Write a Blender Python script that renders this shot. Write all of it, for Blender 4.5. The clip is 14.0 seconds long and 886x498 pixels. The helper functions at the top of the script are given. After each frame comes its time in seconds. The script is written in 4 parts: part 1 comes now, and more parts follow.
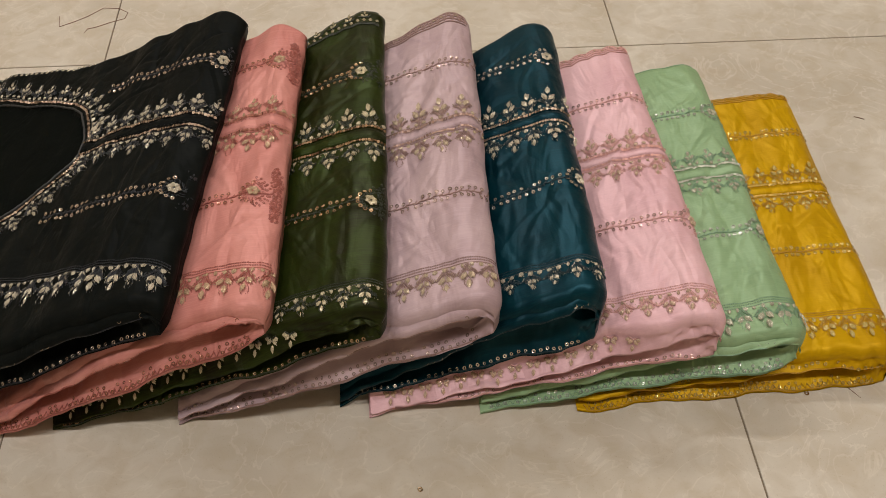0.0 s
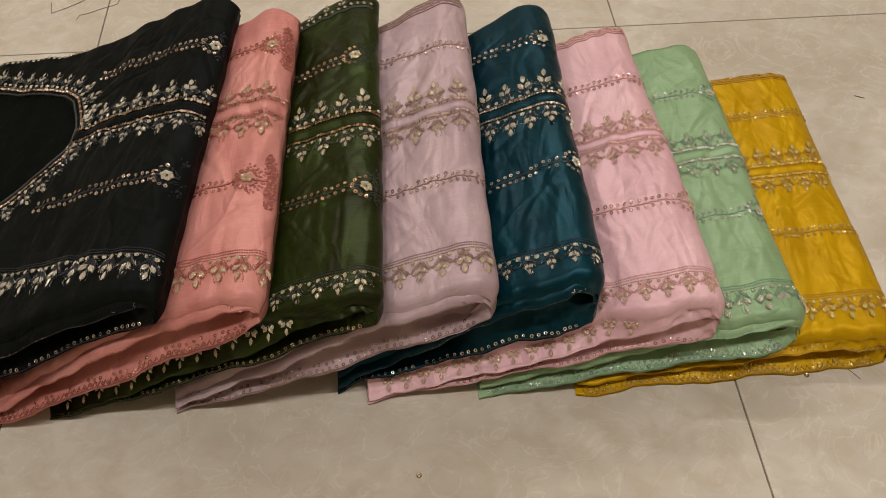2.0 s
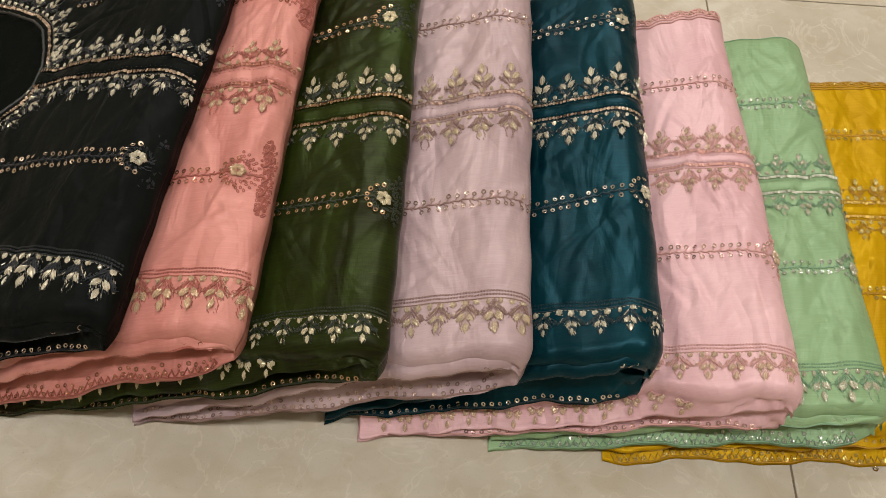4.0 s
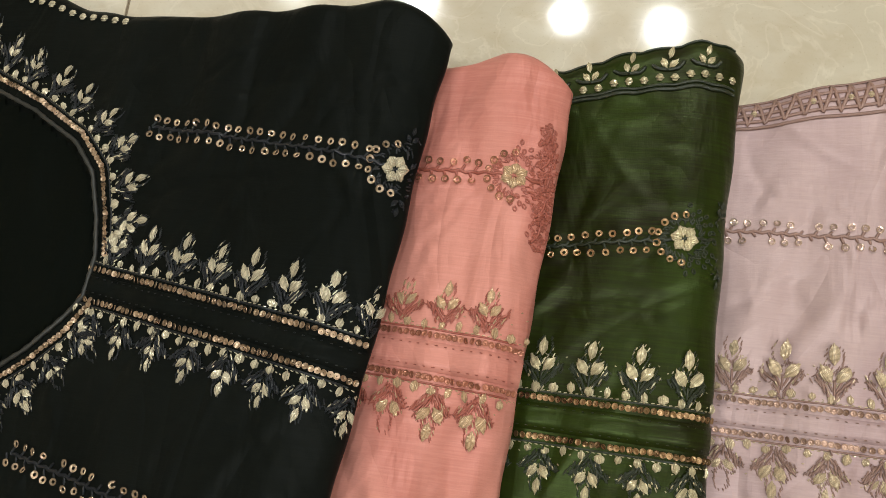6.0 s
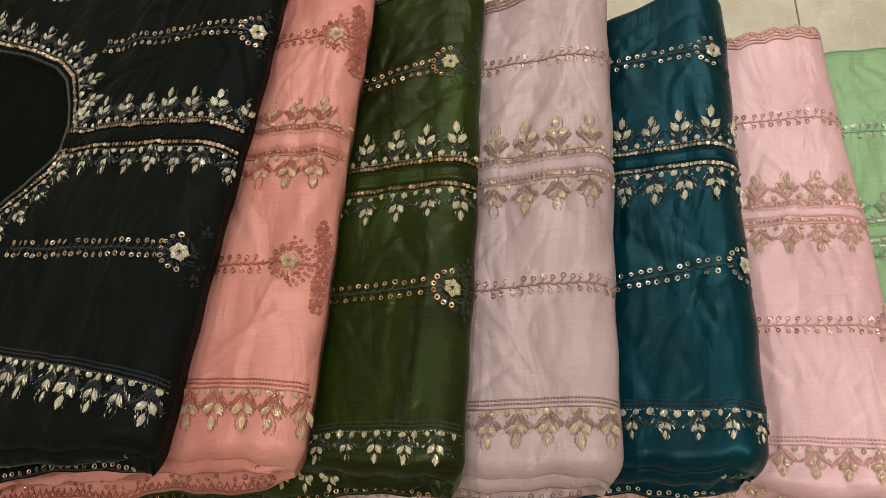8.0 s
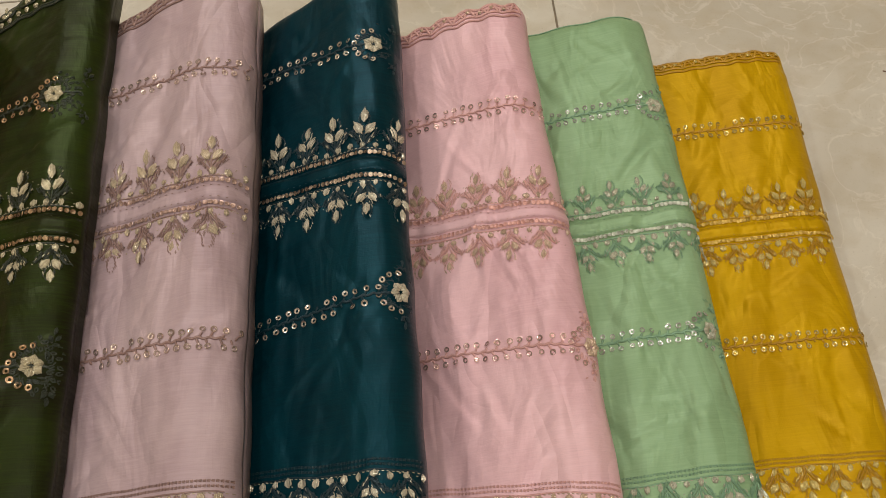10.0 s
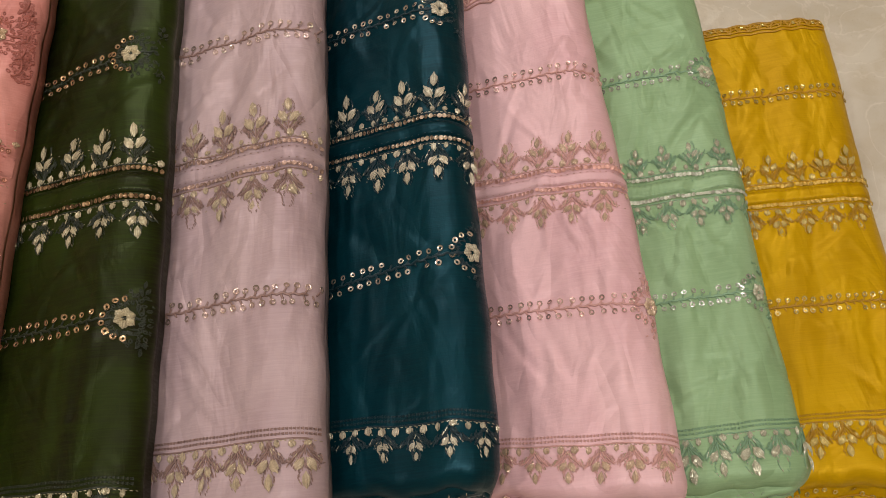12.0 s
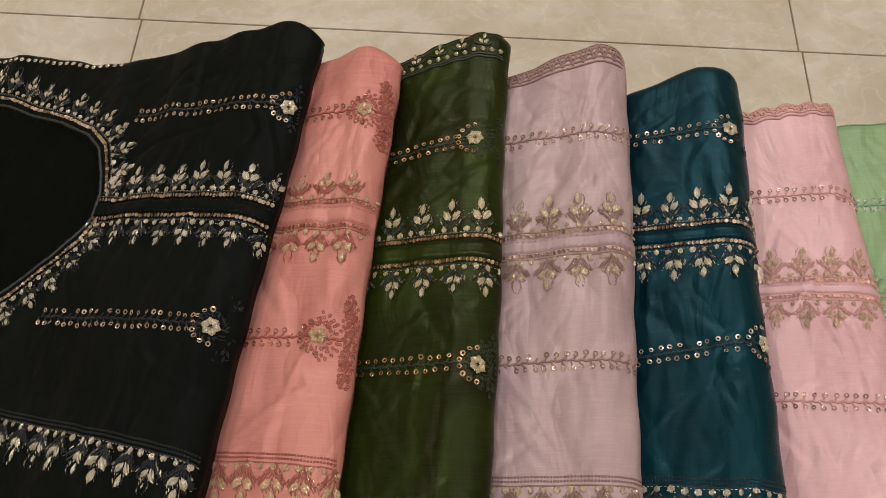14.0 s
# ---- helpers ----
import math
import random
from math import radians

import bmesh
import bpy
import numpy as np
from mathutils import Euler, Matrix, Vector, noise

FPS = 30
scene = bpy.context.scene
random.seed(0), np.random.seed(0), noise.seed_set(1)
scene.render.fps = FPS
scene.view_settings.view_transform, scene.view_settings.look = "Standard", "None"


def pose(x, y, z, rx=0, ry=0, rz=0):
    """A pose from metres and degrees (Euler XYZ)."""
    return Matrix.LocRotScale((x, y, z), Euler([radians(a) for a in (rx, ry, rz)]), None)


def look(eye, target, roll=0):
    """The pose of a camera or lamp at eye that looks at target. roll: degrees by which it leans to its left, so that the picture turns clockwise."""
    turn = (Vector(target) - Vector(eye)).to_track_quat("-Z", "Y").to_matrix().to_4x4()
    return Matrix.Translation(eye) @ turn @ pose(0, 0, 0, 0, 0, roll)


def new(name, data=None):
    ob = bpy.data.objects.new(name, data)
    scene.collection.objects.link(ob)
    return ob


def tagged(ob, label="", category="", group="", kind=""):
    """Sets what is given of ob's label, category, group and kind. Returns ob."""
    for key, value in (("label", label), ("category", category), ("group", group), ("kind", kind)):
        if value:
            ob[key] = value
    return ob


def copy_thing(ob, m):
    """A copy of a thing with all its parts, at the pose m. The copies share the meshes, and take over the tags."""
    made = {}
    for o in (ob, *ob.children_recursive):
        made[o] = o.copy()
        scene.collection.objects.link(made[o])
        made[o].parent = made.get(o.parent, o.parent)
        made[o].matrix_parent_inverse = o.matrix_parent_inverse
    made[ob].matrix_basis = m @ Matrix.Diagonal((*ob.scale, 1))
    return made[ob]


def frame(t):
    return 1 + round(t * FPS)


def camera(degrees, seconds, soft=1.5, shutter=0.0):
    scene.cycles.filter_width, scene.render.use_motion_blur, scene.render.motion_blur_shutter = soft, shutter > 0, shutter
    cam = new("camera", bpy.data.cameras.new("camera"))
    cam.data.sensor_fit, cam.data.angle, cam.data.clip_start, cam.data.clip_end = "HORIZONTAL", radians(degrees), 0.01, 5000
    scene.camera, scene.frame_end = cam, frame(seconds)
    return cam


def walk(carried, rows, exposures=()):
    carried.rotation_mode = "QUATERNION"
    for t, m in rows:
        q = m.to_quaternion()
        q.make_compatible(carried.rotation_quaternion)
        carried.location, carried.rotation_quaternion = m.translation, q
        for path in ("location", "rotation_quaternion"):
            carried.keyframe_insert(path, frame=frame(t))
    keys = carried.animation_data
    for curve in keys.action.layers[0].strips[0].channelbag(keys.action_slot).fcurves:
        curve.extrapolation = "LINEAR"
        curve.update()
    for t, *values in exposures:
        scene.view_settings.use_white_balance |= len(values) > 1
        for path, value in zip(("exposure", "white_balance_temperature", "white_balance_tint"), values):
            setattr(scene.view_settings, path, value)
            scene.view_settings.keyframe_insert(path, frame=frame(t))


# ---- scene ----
cam = camera(55.6, 14.0, 0.5)
PATH = [
    (0, (0.024, -0.176, 0.624), (0.131, 1.073, -0.935), 1.0),
    (0.5, (0.026, -0.174, 0.621), (0.133, 1.065, -0.946), 0.5),
    (1, (0.026, -0.175, 0.623), (0.132, 1.054, -0.951), 0.3),
    (1.5, (0.028, -0.177, 0.626), (0.13, 1.046, -0.953), 0.1),
    (2, (0.028, -0.172, 0.621), (0.13, 1.046, -0.962), 0.3),
    (2.2, (0.031, -0.164, 0.616), (0.133, 1.054, -0.967), 0.1),
    (4.3, (0.024, 0.048, 0.55), (0.089, 1.034, -1.188), 7.8),
    (4.5, (0.026, 0.099, 0.534), (0.078, 1.066, -1.216), 7.6),
    (5, (0.02, 0.12, 0.555), (0.045, 0.933, -1.273), 5.4),
    (5.5, (-0.032, 0.229, 0.509), (-0.015, 0.865, -1.387), 5.8),
    (6, (-0.099, 0.314, 0.474), (-0.068, 0.74, -1.48), 11.9),
    (6.5, (-0.113, 0.327, 0.462), (-0.083, 0.624, -1.515), 17.7),
    (7, (-0.088, 0.294, 0.393), (-0.077, 0.646, -1.576), 9.7),
    (7.5, (-0.036, 0.173, 0.486), (-0.047, 0.871, -1.389), 2.4),
    (8, (0.0, 0.081, 0.57), (-0.001, 0.927, -1.242), 2.0),
    (8.5, (0.037, 0.044, 0.625), (0.041, 0.959, -1.153), -0.3),
    (9, (0.079, 0.041, 0.627), (0.082, 0.976, -1.141), -0.5),
    (9.2, (0.108, 0.055, 0.604), (0.113, 0.985, -1.167), -1.5),
    (11.3, (0.217, 0.158, 0.461), (0.247, 0.932, -1.383), -4.0),
    (11.5, (0.199, 0.154, 0.485), (0.231, 0.919, -1.363), -3.6),
    (12, (0.149, 0.12, 0.525), (0.189, 0.893, -1.318), -1.5),
    (12.5, (0.065, 0.094, 0.549), (0.11, 0.895, -1.283), 2.3),
    (13, (0.036, 0.065, 0.592), (0.067, 0.955, -1.199), 2.3),
    (13.5, (0.012, 0.06, 0.613), (0.02, 0.98, -1.163), 2.3),
    (14, (-0.016, 0.099, 0.59), (-0.018, 1.011, -1.191), 2.7),
]
walk(cam, [(t, look(eye, target, roll)) for t, eye, target, roll in PATH],
     [(0.0, -0.05, 6350, 13), (2.0, -0.12, 6350, 13), (4.5, 0.22, 6250, 7), (5.0, 0.1, 6270, 8), (5.5, 0.12, 6240, 4), (6.0, 0.2, 6200, 1), (6.5, 0.2, 6220, -3),
      (7.0, 0.52, 6250, -8), (7.5, 0.58, 6090, -8), (8.0, 0.12, 6220, 2), (9.0, -0.16, 6300, 5), (11.5, -0.08, 6400, 12), (14.0, -0.13, 6400, 12)])

# ---- world and lamps ----
world = bpy.data.worlds.new("room_dark")
scene.world = world
world.use_nodes = True
world.node_tree.nodes["Background"].inputs[0].default_value = (1.0, 0.9, 0.78, 1)
world.node_tree.nodes["Background"].inputs[1].default_value = 0.02
CEILING = 2.7
LAMPS = [(-1.38, 2.05), (-0.8, 2.04), (-0.28, 2.05), (0.33, 2.05), (0.74, 2.06)]
LAMP_POWER = 8.5
# unseen second row, added to light the front faces and front floor
FILL_LAMPS = [(-1.4, -0.4), (-0.45, -0.4), (0.5, -0.4), (1.45, -0.4)]
FILL_POWER = 12.5


# ---- materials ----
def lin(c):
    return tuple(((v / 12.92) if v <= 0.04045 else ((v + 0.055) / 1.055) ** 2.4) for v in c)


def rgb(r, g, b):
    return (*lin((r / 255, g / 255, b / 255)), 1)


def material(name):
    m = bpy.data.materials.new(name)
    m.use_nodes = True
    nodes, links = m.node_tree.nodes, m.node_tree.links
    return m, nodes, links, nodes["Principled BSDF"]


def texture(nodes, links, kind, coord, scale, detail=4.0, stretch=(1, 1, 1), **more):
    mapping = nodes.new("ShaderNodeMapping")
    mapping.inputs["Scale"].default_value = stretch
    links.new(coord, mapping.inputs["Vector"])
    tex = nodes.new(kind)
    tex.inputs["Scale"].default_value = scale
    if "Detail" in tex.inputs:
        tex.inputs["Detail"].default_value = detail
    for key, value in more.items():
        tex.inputs[key].default_value = value
    links.new(mapping.outputs[0], tex.inputs["Vector"])
    return tex


def mixed(nodes, links, factor, a, b, blend="MIX"):
    mix = nodes.new("ShaderNodeMix")
    mix.data_type, mix.blend_type = "RGBA", blend
    for socket, value in ((mix.inputs[0], factor), (mix.inputs[6], a), (mix.inputs[7], b)):
        if hasattr(value, "links"):
            links.new(value, socket)
        else:
            socket.default_value = value
    return mix.outputs[2]


def ramp(nodes, links, source, lo, hi, a=0.0, b=1.0):
    r = nodes.new("ShaderNodeMapRange")
    for key, value in (("From Min", lo), ("From Max", hi), ("To Min", a), ("To Max", b)):
        r.inputs[key].default_value = value
    links.new(source, r.inputs["Value"])
    return r.outputs[0]


def silk(name, colour, shade, sheen, rough=0.42, slub=0.3, weave=0.08, spec=0.3, metal=0.22, press=0.16):
    """Slubbed silk: fine thread lines across, a cross weave, soft streaks."""
    m, n, l, p = material(name)
    co = n.new("ShaderNodeTexCoord").outputs["Object"]
    streak = texture(n, l, "ShaderNodeTexNoise", co, 90, 5, (0.3, 14, 2))
    fine = texture(n, l, "ShaderNodeTexNoise", co, 300, 3, (0.3, 9, 3))
    broad = texture(n, l, "ShaderNodeTexNoise", co, 16, 3, (1.4, 0.7, 1), Distortion=0.5)
    cross = texture(n, l, "ShaderNodeTexNoise", co, 260, 2, (9, 0.4, 3))
    # two-tone shimmer and sheen are put into the colour as random patches and streaks
    base = mixed(n, l, ramp(n, l, broad.outputs[0], 0.38, 0.62), shade, colour)
    base = mixed(n, l, ramp(n, l, streak.outputs[0], 0.4, 0.75, 0, slub), base, sheen)
    dark = tuple(v * 0.72 for v in colour[:3]) + (1,)
    base = mixed(n, l, ramp(n, l, fine.outputs[0], 0.45, 0.75, 0, 0.24), base, dark)
    l.new(base, p.inputs["Base Color"])
    l.new(ramp(n, l, streak.outputs[0], 0.3, 0.7, rough + 0.08, rough - 0.06), p.inputs["Roughness"])
    p.inputs["Specular IOR Level"].default_value = spec
    p.inputs["Sheen Weight"].default_value = 0.02
    p.inputs["Sheen Roughness"].default_value = 0.4
    p.inputs["Sheen Tint"].default_value = sheen
    p.inputs["Metallic"].default_value = metal
    add = n.new("ShaderNodeMath")
    l.new(fine.outputs[0], add.inputs[0])
    l.new(cross.outputs[0], add.inputs[1])
    crease = texture(n, l, "ShaderNodeTexNoise", co, 20, 3, (1.7, 0.8, 1), Distortion=0.9)
    b2 = n.new("ShaderNodeBump")
    b2.inputs["Strength"].default_value, b2.inputs["Distance"].default_value = 0.5 if metal > 0.3 else 0.8, 0.004
    l.new(crease.outputs[0], b2.inputs["Height"])
    # sharp little press creases: the ridges of a warped noise
    ridge = texture(n, l, "ShaderNodeTexNoise", co, 15, 2, (1.4, 0.6, 1), Distortion=0.7)
    mid = n.new("ShaderNodeMath")
    mid.operation = "SUBTRACT"
    mid.inputs[1].default_value = 0.5
    l.new(ridge.outputs[0], mid.inputs[0])
    fold = n.new("ShaderNodeMath")
    fold.operation = "ABSOLUTE"
    l.new(mid.outputs[0], fold.inputs[0])
    b3 = n.new("ShaderNodeBump")
    b3.inputs["Strength"].default_value, b3.inputs["Distance"].default_value = press, 0.006
    l.new(ramp(n, l, fold.outputs[0], 0.0, 0.09), b3.inputs["Height"])
    l.new(b2.outputs[0], b3.inputs["Normal"])
    b1 = n.new("ShaderNodeBump")
    b1.inputs["Strength"].default_value, b1.inputs["Distance"].default_value = weave * 1.8, 0.0004
    l.new(add.outputs[0], b1.inputs["Height"])
    l.new(b3.outputs[0], b1.inputs["Normal"])
    l.new(b1.outputs[0], p.inputs["Normal"])
    return m


def thread(name, colour, metal=0.0, rough=0.5, dark=0.45, uneven=0.5):
    """Satin stitch: fine parallel threads, each motif a little different."""
    m, n, l, p = material(name)
    co = n.new("ShaderNodeTexCoord").outputs["Object"]
    wave = texture(n, l, "ShaderNodeTexWave", co, 800, 2, (0.25, 1, 0.25), Distortion=2.0)
    wave.bands_direction = "Y"
    rnd = n.new("ShaderNodeObjectInfo").outputs["Random"]
    low = tuple(v * dark for v in colour[:3]) + (1,)
    # shade in the grooves between threads is put into the colour
    base = mixed(n, l, ramp(n, l, wave.outputs["Fac"], 0.0, 0.6), low, colour)
    base = mixed(n, l, ramp(n, l, rnd, 0, 1, 0, 0.3), base, low)
    # random strands are darkened in colour to imitate glint contrast
    strand = n.new("ShaderNodeNewGeometry").outputs["Random Per Island"]
    base = mixed(n, l, ramp(n, l, strand, 0.3, 1.0, 0, uneven), base, tuple(v * 0.6 * dark for v in colour[:3]) + (1,))
    l.new(base, p.inputs["Base Color"])
    p.inputs["Metallic"].default_value, p.inputs["Roughness"].default_value = metal, rough
    b = n.new("ShaderNodeBump")
    b.inputs["Strength"].default_value, b.inputs["Distance"].default_value = 0.3, 0.0002
    l.new(wave.outputs["Fac"], b.inputs["Height"])
    l.new(b.outputs[0], p.inputs["Normal"])
    return m


def foil(name, colour, rough=0.2, metal=0.9, least=0.55):
    """Sequin foil, each disc a little lighter or darker."""
    m, n, l, p = material(name)
    rnd = n.new("ShaderNodeObjectInfo").outputs["Random"]
    isl = n.new("ShaderNodeNewGeometry").outputs["Random Per Island"]
    add = n.new("ShaderNodeMath")
    l.new(rnd, add.inputs[0])
    l.new(isl, add.inputs[1])
    low = tuple(v * least for v in colour[:3]) + (1,)
    l.new(mixed(n, l, ramp(n, l, add.outputs[0], 0.2, 1.6), low, colour), p.inputs["Base Color"])
    l.new(ramp(n, l, add.outputs[0], 0.2, 1.8, rough * 0.7, rough * 1.4), p.inputs["Roughness"])
    p.inputs["Metallic"].default_value = metal
    return m


def tile_material():
    m, n, l, p = material("beige_vitrified_tile")
    geo = n.new("ShaderNodeNewGeometry").outputs["Position"]
    rnd = n.new("ShaderNodeObjectInfo").outputs["Random"]
    cloud = texture(n, l, "ShaderNodeTexNoise", geo, 5, 6, (1, 1.3, 1), Distortion=0.7)
    vein = texture(n, l, "ShaderNodeTexNoise", geo, 16, 5, (1, 1, 1), Distortion=2.2)
    speck = texture(n, l, "ShaderNodeTexNoise", geo, 700, 2)
    base = mixed(n, l, ramp(n, l, cloud.outputs[0], 0.32, 0.68), rgb(186, 176, 158), rgb(212, 204, 188))
    sub = n.new("ShaderNodeMath")
    sub.operation = "SUBTRACT"
    sub.inputs[1].default_value = 0.5
    l.new(vein.outputs[0], sub.inputs[0])
    line = n.new("ShaderNodeMath")
    line.operation = "ABSOLUTE"
    l.new(sub.outputs[0], line.inputs[0])
    base = mixed(n, l, ramp(n, l, line.outputs[0], 0.0, 0.022, 0.34, 0.0), base, rgb(224, 216, 200))
    mottle = texture(n, l, "ShaderNodeTexNoise", geo, 42, 5, (1, 1.2, 1), Distortion=0.6)
    base = mixed(n, l, ramp(n, l, mottle.outputs[0], 0.42, 0.66, 0, 0.4), base, rgb(176, 160, 134))
    base = mixed(n, l, ramp(n, l, speck.outputs[0], 0.62, 0.8, 0, 0.35), base, rgb(140, 122, 98))
    base = mixed(n, l, ramp(n, l, rnd, 0, 1, 0, 0.12), base, rgb(170, 150, 122))
    l.new(base, p.inputs["Base Color"])
    smear = texture(n, l, "ShaderNodeTexNoise", geo, 9, 5, (1, 2, 1), Distortion=1.0)
    l.new(ramp(n, l, smear.outputs[0], 0.3, 0.7, 0.04, 0.09), p.inputs["Roughness"])
    p.inputs["Specular IOR Level"].default_value = 0.5
    return m


def plain(name, colour, rough=0.6, metal=0.0, grain=0.08, scale=40):
    m, n, l, p = material(name)
    co = n.new("ShaderNodeTexCoord").outputs["Object"]
    noise_tex = texture(n, l, "ShaderNodeTexNoise", co, scale, 5)
    low = tuple(v * (1 - grain * 3) for v in colour[:3]) + (1,)
    l.new(mixed(n, l, ramp(n, l, noise_tex.outputs[0], 0.3, 0.7), low, colour), p.inputs["Base Color"])
    p.inputs["Roughness"].default_value, p.inputs["Metallic"].default_value = rough, metal
    return m


# ---- mesh helpers ----
def link_mesh(name, verts, faces, mat, parent=None, smooth=True, label=""):
    me = bpy.data.meshes.new(name)
    me.from_pydata([tuple(map(float, v)) for v in verts], [], faces)
    me.materials.append(mat)
    if smooth:
        me.shade_smooth()
    me.update()
    ob = new(name, me)
    ob.parent = parent
    if label:
        tagged(ob, label)
    return ob


def thing(name, label, category, group="", kind=""):
    ob = new(name)
    ob.empty_display_size = 0.02
    return tagged(ob, label, category, group, kind)


def box_mesh(name, size, bevel, mat):
    bm = bmesh.new()
    bmesh.ops.create_cube(bm, size=1)
    bmesh.ops.scale(bm, vec=size, verts=bm.verts)
    if bevel:
        bmesh.ops.bevel(bm, geom=bm.edges, offset=bevel, segments=2, affect="EDGES", profile=0.5)
    me = bpy.data.meshes.new(name)
    bm.to_mesh(me)
    bm.free()
    me.materials.append(mat)
    return me


# ---- room: floor tiles, walls, ceiling, downlights ----
TILE = 0.6
tile_mat = tile_material()
wall_mat = plain("cream_wall_paint", rgb(226, 214, 192), 0.7, grain=0.03, scale=3)
ceiling_mat = plain("white_ceiling_paint", rgb(232, 226, 214), 0.8, grain=0.02, scale=3)
grout_mat = plain("dark_grout", rgb(140, 124, 102), 0.9, grain=0.2, scale=60)

def slab(name, x0, y0, z0, x1, y1, z1, mat, label, category):
    me = box_mesh(name, (x1 - x0, y1 - y0, z1 - z0), 0, mat)
    me.transform(Matrix.Translation(((x0 + x1) / 2, (y0 + y1) / 2, (z0 + z1) / 2)))
    ob = new(name, me)
    return tagged(ob, label, category, kind="structure")

ROOM = (-3.3, -2.98, 3.3, 3.62)
X0, Y0, X1, Y1 = ROOM
floor = slab("floor", X0, Y0, -0.08, X1, Y1, -0.0014, grout_mat, "beige glossy vitrified tile floor with thin dark joints", "floor")
# walls are out of view, added to close the room and bounce fill light
slab("wall_north", X0 - 0.1, Y1, -0.08, X1 + 0.1, Y1 + 0.1, CEILING + 0.1, wall_mat, "plain cream painted room wall", "wall")
slab("wall_south", X0 - 0.1, Y0 - 0.1, -0.08, X1 + 0.1, Y0, CEILING + 0.1, wall_mat, "plain cream painted room wall", "wall")
slab("wall_west", X0 - 0.1, Y0, -0.08, X0, Y1, CEILING + 0.1, wall_mat, "plain cream painted room wall", "wall")
slab("wall_east", X1, Y0, -0.08, X1 + 0.1, Y1, CEILING + 0.1, wall_mat, "plain cream painted room wall", "wall")
slab("ceiling", X0, Y0, CEILING, X1, Y1, CEILING + 0.1, ceiling_mat, "plain white ceiling with recessed downlights", "ceiling")

ring_mat = plain("white_lamp_rim", rgb(235, 232, 225), 0.4, grain=0.02)
glow, gn, gl, gp = material("lamp_diffuser")
gp.inputs["Emission Color"].default_value = (1, 0.97, 0.93, 1)
gp.inputs["Emission Strength"].default_value = 25
gp.inputs["Base Color"].default_value = (0.9, 0.9, 0.88, 1)


def ring_data(r_in, r_out, depth, seg=40):
    v, f = [], []
    prof = ((r_in, 0), (r_in, -depth), (r_in + 0.006, -depth - 0.002), (r_out - 0.004, -depth * 0.6), (r_out, 0))
    for k in range(seg):
        a = 2 * math.pi * k / seg
        v += [(r * math.cos(a), r * math.sin(a), z) for r, z in prof]
    c = len(prof)
    for k in range(seg):
        for j in range(c - 1):
            f.append((k * c + j, ((k + 1) % seg) * c + j, ((k + 1) % seg) * c + j + 1, k * c + j + 1))
    return v, f


def downlight():
    base = thing("ceiling_downlight", "round white recessed ceiling downlight, switched on", "lamp", "ceiling downlights")
    link_mesh("rim", *ring_data(0.046, 0.062, 0.006), ring_mat, base)
    v = [(0.046 * math.cos(2 * math.pi * k / 40), 0.046 * math.sin(2 * math.pi * k / 40), -0.003) for k in range(40)]
    link_mesh("diffuser", v, [tuple(range(39, -1, -1))], glow, base, False, "glowing warm white lamp diffuser")
    return base


first_lamp = downlight()
first_lamp.location = (*LAMPS[0], CEILING)
# the unseen fill row reuses the fixture and label of the real row
for x, y in LAMPS[1:] + FILL_LAMPS:
    copy_thing(first_lamp, pose(x, y, CEILING))
for k, (x, y) in enumerate(LAMPS + FILL_LAMPS):
    data = bpy.data.lights.new("downlight_beam", "AREA")
    data.shape, data.size = "DISK", 0.088
    data.energy = LAMP_POWER if k < len(LAMPS) else FILL_POWER
    data.color = (1.0, 0.965, 0.93)
    lamp = new("downlight_beam", data)
    lamp.location = (x, y, CEILING - 0.012)

